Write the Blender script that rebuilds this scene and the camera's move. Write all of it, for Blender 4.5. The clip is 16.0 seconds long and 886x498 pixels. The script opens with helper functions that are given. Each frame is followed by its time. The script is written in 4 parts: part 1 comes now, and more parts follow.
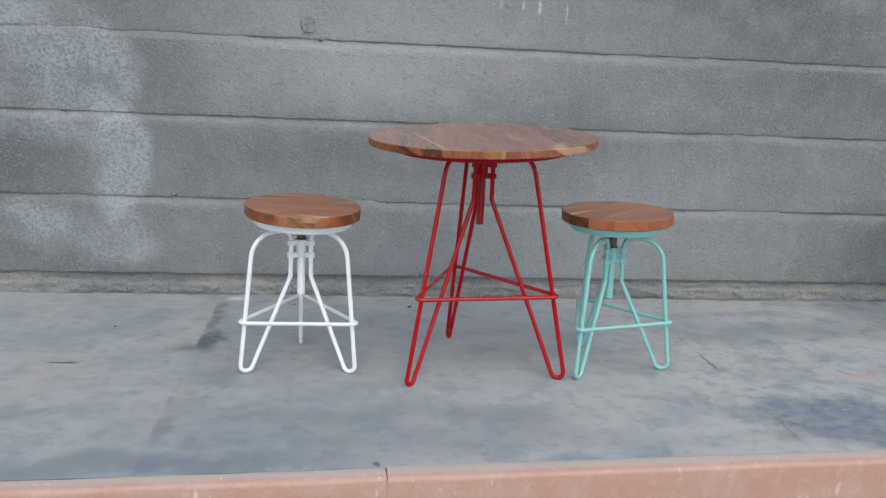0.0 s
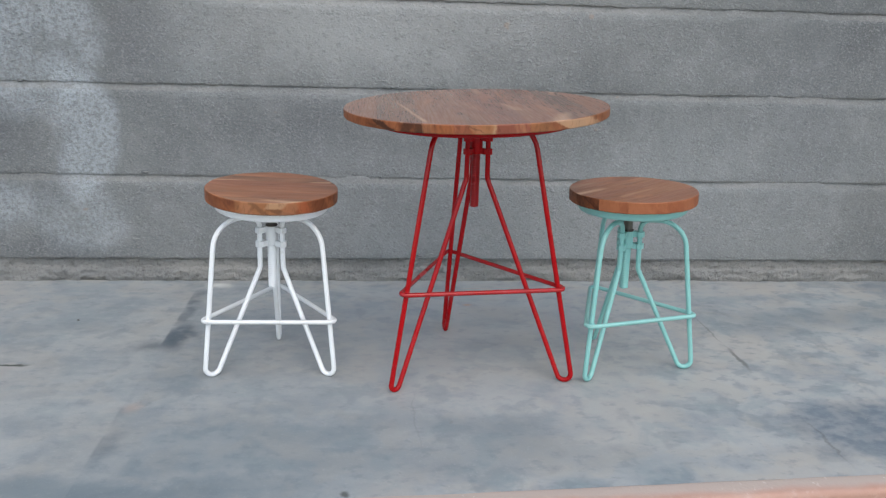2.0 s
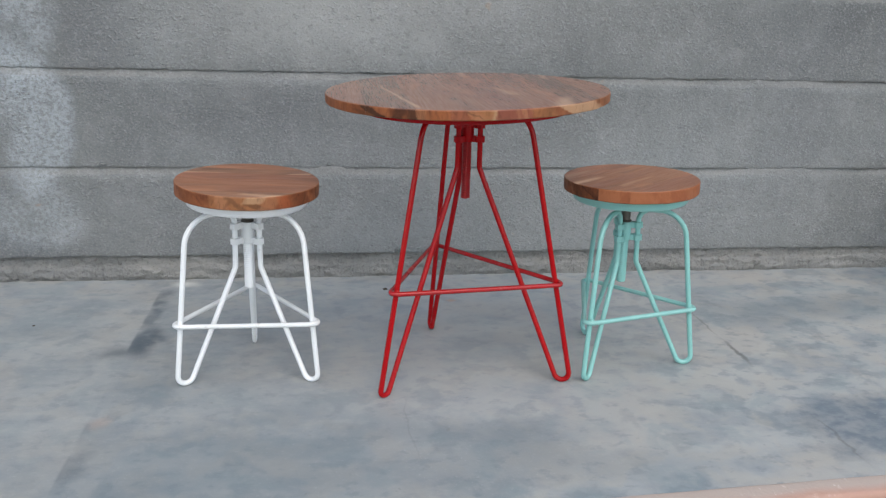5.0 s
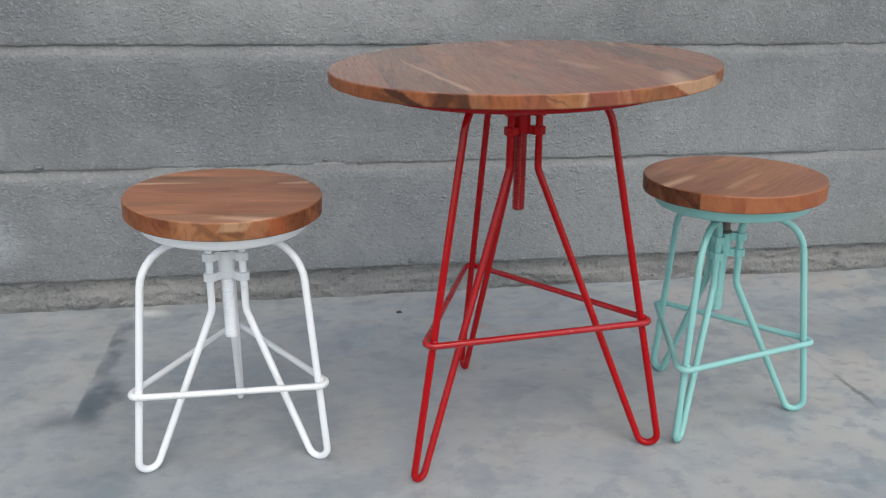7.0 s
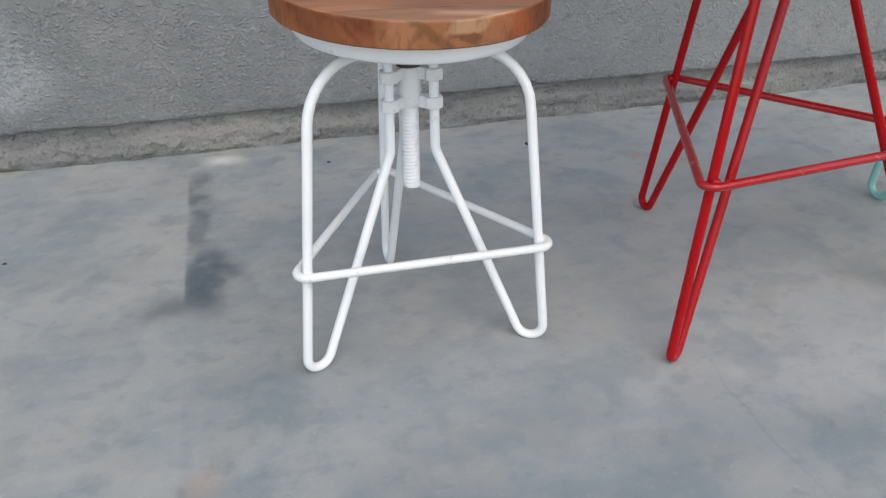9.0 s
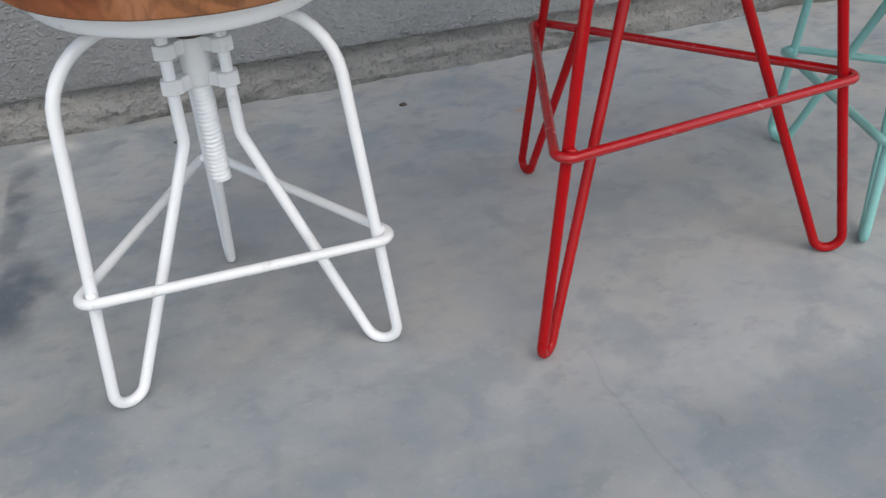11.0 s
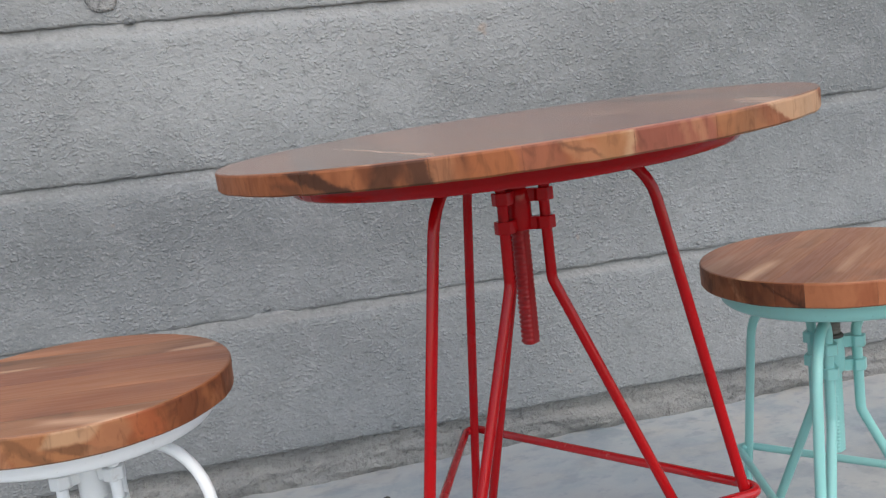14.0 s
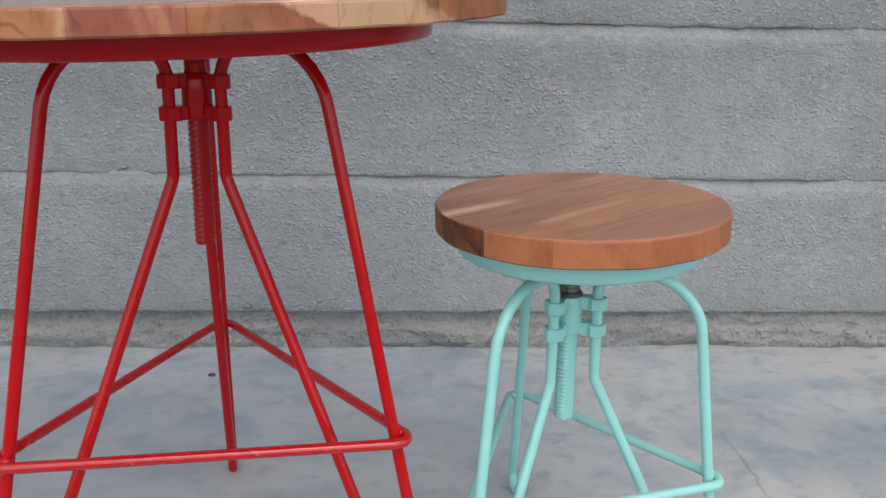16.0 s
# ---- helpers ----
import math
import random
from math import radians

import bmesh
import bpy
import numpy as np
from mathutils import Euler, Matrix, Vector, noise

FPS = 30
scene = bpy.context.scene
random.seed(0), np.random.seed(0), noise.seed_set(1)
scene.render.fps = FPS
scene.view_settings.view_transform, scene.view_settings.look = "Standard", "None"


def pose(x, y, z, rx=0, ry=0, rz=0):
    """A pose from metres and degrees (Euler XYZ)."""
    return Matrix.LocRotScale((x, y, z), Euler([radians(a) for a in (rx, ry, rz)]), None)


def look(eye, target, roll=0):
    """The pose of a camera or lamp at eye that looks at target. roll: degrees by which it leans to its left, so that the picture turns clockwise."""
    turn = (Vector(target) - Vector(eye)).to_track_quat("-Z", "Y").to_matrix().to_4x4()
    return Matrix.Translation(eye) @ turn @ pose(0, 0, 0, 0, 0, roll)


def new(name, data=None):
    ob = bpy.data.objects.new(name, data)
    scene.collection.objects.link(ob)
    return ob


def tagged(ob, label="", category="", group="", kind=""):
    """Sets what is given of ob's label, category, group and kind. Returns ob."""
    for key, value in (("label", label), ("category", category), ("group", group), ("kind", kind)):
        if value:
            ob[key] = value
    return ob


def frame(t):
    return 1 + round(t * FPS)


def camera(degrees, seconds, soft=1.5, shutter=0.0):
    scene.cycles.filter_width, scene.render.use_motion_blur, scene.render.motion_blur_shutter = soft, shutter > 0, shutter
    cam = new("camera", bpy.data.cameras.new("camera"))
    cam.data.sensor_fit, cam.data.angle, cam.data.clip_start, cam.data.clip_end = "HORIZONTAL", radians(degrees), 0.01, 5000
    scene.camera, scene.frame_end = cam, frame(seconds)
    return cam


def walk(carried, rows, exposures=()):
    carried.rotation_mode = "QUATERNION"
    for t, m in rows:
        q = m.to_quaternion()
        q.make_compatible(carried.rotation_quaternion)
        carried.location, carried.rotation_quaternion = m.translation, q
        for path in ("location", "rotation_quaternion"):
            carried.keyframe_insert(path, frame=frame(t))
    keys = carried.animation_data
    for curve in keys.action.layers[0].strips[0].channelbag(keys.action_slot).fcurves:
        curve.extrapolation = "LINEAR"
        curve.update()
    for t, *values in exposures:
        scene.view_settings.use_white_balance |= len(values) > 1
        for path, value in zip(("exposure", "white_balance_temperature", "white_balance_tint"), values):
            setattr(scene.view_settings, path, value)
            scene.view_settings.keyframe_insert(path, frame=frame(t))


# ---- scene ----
cam = camera(56.8, 16.0, soft=1.3, shutter=0.12)
PATH = [
    (0, (0.697, 0.504, 0.97), (0.941, 2.437, 0.518), 2.7),
    (0.5, (0.677, 0.592, 0.981), (0.906, 2.522, 0.511), 1.9),
    (1, (0.685, 0.668, 0.97), (0.958, 2.582, 0.459), 1.1),
    (1.5, (0.764, 0.765, 0.964), (0.983, 2.682, 0.44), 1.5),
    (2, (0.842, 0.815, 0.97), (1.017, 2.731, 0.423), 1.7),
    (2.5, (0.842, 0.841, 0.969), (1.055, 2.758, 0.44), 1.4),
    (3, (0.804, 0.852, 0.971), (0.998, 2.771, 0.441), 1.2),
    (3.5, (0.788, 0.862, 0.971), (0.961, 2.776, 0.418), 0.8),
    (4, (0.778, 0.883, 0.958), (0.951, 2.794, 0.393), 0.2),
    (4.2, (0.777, 0.894, 0.958), (0.982, 2.805, 0.404), 0.5),
    (6.3, (0.738, 1.252, 0.91), (1.064, 3.126, 0.291), 1.7),
    (6.5, (0.736, 1.325, 0.906), (1.048, 3.203, 0.291), 0.6),
    (7, (0.716, 1.521, 0.894), (1.048, 3.389, 0.261), 0.7),
    (7.5, (0.545, 1.64, 0.858), (0.905, 3.49, 0.19), 1.4),
    (8, (0.387, 1.731, 0.839), (0.815, 3.519, 0.052), -1.1),
    (8.2, (0.361, 1.782, 0.814), (0.79, 3.528, -0.063), -0.4),
    (10.3, (0.384, 2.154, 0.714), (0.799, 3.789, -0.361), -3.1),
    (10.5, (0.412, 2.149, 0.717), (0.859, 3.766, -0.372), -2.7),
    (11, (0.553, 2.118, 0.695), (1.06, 3.694, -0.426), -3.0),
    (11.5, (0.696, 2.079, 0.697), (1.17, 3.659, -0.433), -3.0),
    (12, (0.784, 2.071, 0.7), (1.235, 3.726, -0.328), -4.8),
    (12.5, (0.809, 2.066, 0.72), (1.206, 3.842, -0.109), -6.2),
    (13, (0.819, 2.05, 0.733), (1.255, 3.911, 0.146), -5.5),
    (13.5, (0.82, 2.035, 0.754), (1.252, 3.946, 0.353), -5.3),
    (14, (0.832, 2.014, 0.764), (1.21, 3.953, 0.452), -6.5),
    (14.5, (0.893, 2.035, 0.751), (1.294, 3.964, 0.408), -4.7),
    (15, (1.069, 2.081, 0.738), (1.36, 4.013, 0.309), -2.3),
    (15.5, (1.196, 2.086, 0.743), (1.455, 3.992, 0.195), -0.4),
    (16, (1.347, 2.045, 0.745), (1.461, 3.96, 0.177), 1.3),
]
walk(cam, [(t, look(eye, target, roll)) for t, eye, target, roll in PATH], ((0, 0.9, 6450, 4), (4, 0.885, 6500, 4), (8, 0.92, 6700, 5), (11, 0.815, 6720, 6), (13, 1.03, 6650, 6), (16, 1.17, 6600, 6)))


# ---- light ----
SUN_ELEVATION, SUN_TURN = 54.0, 172.0
world = bpy.data.worlds.new("sky")
scene.world = world
world.use_nodes = True
wn = world.node_tree.nodes
sky = wn.new("ShaderNodeTexSky")
sky.sky_type, sky.sun_disc = "NISHITA", False
sky.sun_elevation, sky.sun_rotation = radians(SUN_ELEVATION), radians(SUN_TURN)
sky.air_density, sky.dust_density, sky.ozone_density = 1.0, 2.5, 1.0
wn["Background"].inputs["Strength"].default_value = 0.13
world.node_tree.links.new(sky.outputs[0], wn["Background"].inputs["Color"])

sun_data = bpy.data.lights.new("sun", "SUN")
sun_data.energy, sun_data.angle, sun_data.color = 0.84, radians(170), (1.0, 0.945, 0.87)
sun = new("sun", sun_data)
a, e = radians(SUN_TURN), radians(SUN_ELEVATION)
sun.matrix_world = look((0, 0, 6), (-math.sin(a) * math.cos(e), -math.cos(a) * math.cos(e), 6 - math.sin(e)))


# ---- materials ----
class Nodes:
    """A small builder for node materials."""

    def __init__(self, name):
        self.mat = bpy.data.materials.new(name)
        self.mat.use_nodes = True
        self.tree = self.mat.node_tree
        self.bsdf = self.tree.nodes["Principled BSDF"]
        self.coords = self.tree.nodes.new("ShaderNodeTexCoord").outputs["Object"]

    def put(self, kind, **values):
        node = self.tree.nodes.new(kind)
        for key, value in values.items():
            self.plug(node.inputs[key.replace("_", " ")], value)
        return node

    def plug(self, socket, value):
        if isinstance(value, bpy.types.NodeSocket):
            self.tree.links.new(value, socket)
        else:
            socket.default_value = value

    def math(self, op, x, y=0.0):
        node = self.tree.nodes.new("ShaderNodeMath")
        node.operation = op
        for socket, value in zip(node.inputs, (x, y)):
            self.plug(socket, value)
        return node.outputs[0]

    def scaled(self, scale, offset=(0, 0, 0), source=None):
        node = self.tree.nodes.new("ShaderNodeMapping")
        self.plug(node.inputs["Vector"], source or self.coords)
        self.plug(node.inputs["Scale"], scale)
        self.plug(node.inputs["Location"], offset)
        return node.outputs[0]

    def noise(self, scale, detail=4.0, rough=0.55, source=None, distortion=0.0):
        node = self.put("ShaderNodeTexNoise", Vector=source or self.coords, Scale=scale, Detail=detail, Roughness=rough, Distortion=distortion)
        return node.outputs["Fac"]

    def cells(self, scale, source=None):
        node = self.tree.nodes.new("ShaderNodeTexVoronoi")
        self.plug(node.inputs["Vector"], source or self.coords)
        self.plug(node.inputs["Scale"], scale)
        return node.outputs["Distance"]

    def step(self, value, low, high, out_low=0.0, out_high=1.0):
        node = self.tree.nodes.new("ShaderNodeMapRange")
        node.interpolation_type = "SMOOTHSTEP"
        for key, v in (("Value", value), ("From Min", low), ("From Max", high), ("To Min", out_low), ("To Max", out_high)):
            self.plug(node.inputs[key], v)
        return node.outputs[0]

    def mix(self, factor, one, two):
        node = self.tree.nodes.new("ShaderNodeMix")
        node.data_type = "RGBA"
        self.plug(node.inputs[0], factor)
        self.plug(node.inputs[6], (*one, 1) if isinstance(one, tuple) else one)
        self.plug(node.inputs[7], (*two, 1) if isinstance(two, tuple) else two)
        return node.outputs[2]

    def bump(self, height, distance, strength=1.0, normal=None):
        node = self.put("ShaderNodeBump", Height=height, Distance=distance, Strength=strength)
        if normal is not None:
            self.plug(node.inputs["Normal"], normal)
        return node.outputs[0]

    def patch(self, u, v, cu, cv, ru, rv, soft=0.5):
        """A worn blot round (cu, cv): 1 in the middle, 0 outside. u, v: warped coordinates."""
        du = self.math("MULTIPLY", self.math("SUBTRACT", u, cu), 1 / ru)
        dv = self.math("MULTIPLY", self.math("SUBTRACT", v, cv), 1 / rv)
        d = self.math("SQRT", self.math("ADD", self.math("MULTIPLY", du, du), self.math("MULTIPLY", dv, dv)))
        return self.step(d, 1.0 - soft, 1.0 + soft, 1.0, 0.0)

    def warped(self, axis, scale, amount, seed):
        """One coordinate, pushed about by noise so that edges turn ragged."""
        parts = self.put("ShaderNodeSeparateXYZ", Vector=self.coords)
        n = self.noise(scale, 5.0, 0.6, self.scaled((1, 1, 1), (seed, seed * 0.7, -seed)))
        return self.math("ADD", parts.outputs[axis], self.math("MULTIPLY", self.math("SUBTRACT", n, 0.5), amount))

    def finish(self, color, rough, normal=None, metal=0.0, coat=0.0, coat_rough=0.1, specular=0.5, coat_ior=1.5):
        for key, value in (("Base Color", color), ("Roughness", rough), ("Metallic", metal), ("Coat Weight", coat), ("Coat Roughness", coat_rough), ("Coat IOR", coat_ior), ("Specular IOR Level", specular)):
            self.plug(self.bsdf.inputs[key], (*value, 1) if isinstance(value, tuple) else value)
        if normal is not None:
            self.plug(self.bsdf.inputs["Normal"], normal)
        return self.mat


def wall_material():
    n = Nodes("rough_grey_block")
    u, v = n.warped(0, 5.0, 0.22, 3.1), n.warped(2, 5.0, 0.22, 8.4)
    cloud, fine = n.noise(1.3, 5.0), n.noise(9.0, 6.0, 0.65)
    color = n.mix(n.step(cloud, 0.3, 0.7), (0.108, 0.1135, 0.116), (0.163, 0.170, 0.171))
    color = n.mix(n.math("MULTIPLY", n.step(fine, 0.42, 0.72), 0.35), color, (0.27, 0.272, 0.275))
    speckle = n.step(n.noise(75.0, 5.0, 0.7), 0.36, 0.6, 0.25, 1.0)
    # pale lime wash that ran down over three courses, with a firm edge; paler bloom; darker damp stains and one broad
    # darker area (0.62, 0.58)
    ue, ve = n.warped(0, 6.0, 0.10, 3.1), n.warped(2, 6.0, 0.10, 8.4)
    cloudy = n.step(n.noise(4.5, 4.0, 0.55, n.scaled((1, 1, 1), (2.0, 6.0, 4.0))), 0.34, 0.60, 0.35, 1.0)
    for cu, cv, ru, rv, soft, much in ((-0.435, 0.86, 0.36, 0.28, 0.12, 0.58), (-0.50, 0.29, 0.18, 0.085, 0.4, 0.55), (-0.19, 0.24, 0.16, 0.14, 0.3, 0.48), (0.20, 0.85, 0.13, 0.2, 0.8, 0.14)):
        color = n.mix(n.math("MULTIPLY", n.math("MULTIPLY", n.patch(ue, ve, cu, cv, ru, rv, soft), n.math("MULTIPLY", speckle, cloudy)), much), color, (0.38, 0.415, 0.45))
    # in the middle course it is dense at one edge and thins out to specks at the other
    thin = n.math("ADD", n.step(ue, -0.40, -0.06), n.math("SUBTRACT", n.noise(16.0, 5.0, 0.65, n.scaled((1, 1, 0.7), (1.0, 2.0, 9.0))), 0.62))
    run = n.math("MULTIPLY", n.patch(n.warped(0, 8.0, 0.07, 5.1), ve, -0.27, 0.555, 0.235, 0.27, 0.10), n.step(thin, 0.05, 0.62))
    color = n.mix(n.math("MULTIPLY", n.math("MULTIPLY", run, speckle), 0.60), color, (0.38, 0.415, 0.45))
    for cu, cv, ru, rv, soft, much in ((0.04, 0.88, 0.10, 0.2, 0.6, 0.42), (0.62, 0.58, 0.42, 0.15, 0.8, 0.34), (-0.50, 0.56, 0.2, 0.13, 0.6, 0.45), (-0.22, 0.12, 0.22, 0.04, 0.8, 0.45), (-0.30, 0.36, 0.07, 0.09, 0.6, 0.3),
                                       (2.45, 0.66, 0.12, 0.3, 0.9, 0.26), (2.75, 0.95, 0.3, 0.12, 0.9, 0.18)):
        color = n.mix(n.math("MULTIPLY", n.patch(u, v, cu, cv, ru, rv, soft), much), color, (0.10, 0.105, 0.115))
    # two broad paler areas on the upper courses
    color = n.mix(n.math("MULTIPLY", n.patch(u, v, 0.95, 1.12, 0.85, 0.34, 0.8), 0.44), color, (0.33, 0.33, 0.325))
    color = n.mix(n.math("MULTIPLY", n.patch(u, v, 0.85, 0.93, 0.50, 0.20, 0.8), 0.46), color, (0.33, 0.335, 0.335))
    # lower wall paler: light bounced up from below, put into the colour
    color = n.mix(n.math("MULTIPLY", n.patch(u, v, 1.25, 0.24, 0.95, 0.30, 0.7), 0.46), color, (0.30, 0.312, 0.325))
    # a broad paler area near x 2.35
    color = n.mix(n.math("MULTIPLY", n.patch(u, v, 2.35, 0.42, 0.45, 0.35, 0.8), 0.30), color, (0.32, 0.33, 0.335))
    # a few short drips of whitewash
    ud, vd = n.warped(0, 60.0, 0.012, 2.2), n.warped(2, 60.0, 0.02, 4.7)
    for cu, cv, ru, rv, much in ((1.290, 1.187, 0.005, 0.016, 0.5), (1.378, 1.184, 0.005, 0.020, 0.6), (1.443, 1.182, 0.007, 0.026, 0.85), (1.552, 1.172, 0.005, 0.026, 0.5), (1.552, 1.135, 0.005, 0.016, 0.5)):
        color = n.mix(n.math("MULTIPLY", n.math("MULTIPLY", n.patch(ud, vd, cu, cv, ru, rv, 0.5), speckle), much), color, (0.52, 0.53, 0.54))
    # smoother, paler strip of struck mortar under each seam; part of the paleness is painted skylight
    height_at = n.warped(2, 22.0, 0.012, 6.6)
    lip = 0.0
    for seam in (0.397, 0.717, 1.019, 1.325):
        lip = n.math("ADD", lip, n.step(n.math("ABSOLUTE", n.math("SUBTRACT", height_at, seam - 0.010)), 0.015, 0.011))
    lip = n.math("MULTIPLY", lip, n.step(n.noise(3.5, 3.0), 0.35, 0.55, 0.35, 1.0))
    color = n.mix(n.math("MULTIPLY", lip, 0.34), color, (0.285, 0.272, 0.260))
    # rough-cast relief: separate round grains thrown on a fairly smooth coat, thicker in some places, and a sandy skin
    flat = n.scaled((0.78, 1, 1.1))
    jolt = n.put("ShaderNodeTexNoise", Vector=n.coords, Scale=70.0, Detail=2.0).outputs["Color"]
    thrown = n.step(n.noise(5.0, 4.0, 0.6), 0.34, 0.60, 0.45, 1.0)
    grains = n.math("MULTIPLY", n.step(n.cells(118.0, n.mix(0.010, flat, jolt)), 0.52, 0.12), n.step(n.noise(60.0, 2.0, 0.5, flat), 0.34, 0.60))
    grains = n.math("MULTIPLY", grains, thrown)
    sand = n.noise(165.0, 3.0, 0.62, flat)
    # coarser, longish grains lying either way
    strokes = 0.0
    for turn, seed in ((0.62, 2.0), (-0.75, 7.0)):
        turned = n.put("ShaderNodeVectorRotate", Vector=n.coords, Angle=turn)
        turned.rotation_type = "Y_AXIS"
        strokes = n.math("MAXIMUM", strokes, n.step(n.noise(92.0, 2.0, 0.5, n.scaled((0.74, 1.0, 1.12), (seed, 0.0, seed), turned.outputs[0])), 0.58, 0.70))
    strokes = n.math("MULTIPLY", strokes, thrown)
    swell = n.noise(58.0, 3.0, 0.55, n.scaled((0.7, 1, 1.15), (3.0, 7.0, 1.0)))
    # crests tinted pale, hollows dark: light and shade of the relief painted in
    color = n.mix(n.math("MULTIPLY", grains, 0.26), color, (0.34, 0.343, 0.345))
    color = n.mix(n.math("MULTIPLY", n.step(swell, 0.46, 0.30), 0.30), color, (0.09, 0.094, 0.098))
    color = n.mix(n.math("MULTIPLY", n.step(sand, 0.52, 0.74), 0.30), color, (0.36, 0.36, 0.355))
    color = n.mix(n.math("MULTIPLY", n.step(sand, 0.44, 0.28), 0.30), color, (0.06, 0.06, 0.065))
    color = n.mix(n.math("MULTIPLY", strokes, 0.18), color, (0.42, 0.43, 0.44))
    rust = n.step(n.noise(14.0, 2.0), 0.74, 0.8)
    color = n.mix(n.math("MULTIPLY", rust, 0.35), color, (0.33, 0.22, 0.15))
    height = n.math("ADD", n.math("ADD", n.math("MAXIMUM", n.math("MULTIPLY", grains, 0.34), n.math("MULTIPLY", strokes, 0.24)), n.math("MULTIPLY", swell, 0.46)), n.math("MULTIPLY", sand, 0.24))
    normal = n.bump(height, 0.0078, n.math("SUBTRACT", 1.0, n.math("MULTIPLY", lip, 0.55)))
    return n.finish(color, 0.93, n.bump(n.noise(14.0, 3.0), 0.005, 0.5, normal), specular=0.25)


def footing_material():
    n = Nodes("crumbling_mortar")
    cloud, fine, grit = n.noise(2.2, 5.0), n.noise(22.0, 6.0, 0.7), n.noise(110.0, 3.0, 0.7)
    color = n.mix(n.step(cloud, 0.35, 0.65), (0.228, 0.227, 0.225), (0.290, 0.284, 0.276))
    color = n.mix(n.math("MULTIPLY", n.step(fine, 0.5, 0.75), 0.6), color, (0.32, 0.308, 0.285))
    # hollows and pits: their shade goes into the colour as well as the bump
    color = n.mix(n.math("MULTIPLY", n.step(fine, 0.45, 0.3), 0.2), color, (0.10, 0.098, 0.095))
    pits = n.step(n.noise(55.0, 4.0, 0.6), 0.44, 0.34)
    color = n.mix(n.math("MULTIPLY", pits, 0.10), color, (0.09, 0.085, 0.078))
    color = n.mix(n.math("MULTIPLY", n.step(grit, 0.5, 0.3), 0.4), color, (0.09, 0.09, 0.09))
    normal = n.bump(n.math("ADD", n.math("SUBTRACT", n.math("MULTIPLY", fine, 1.6), n.math("MULTIPLY", pits, 0.3)), n.noise(70.0, 4.0, 0.7)), 0.011, 1.0)
    return n.finish(color, 0.95, normal, specular=0.2)


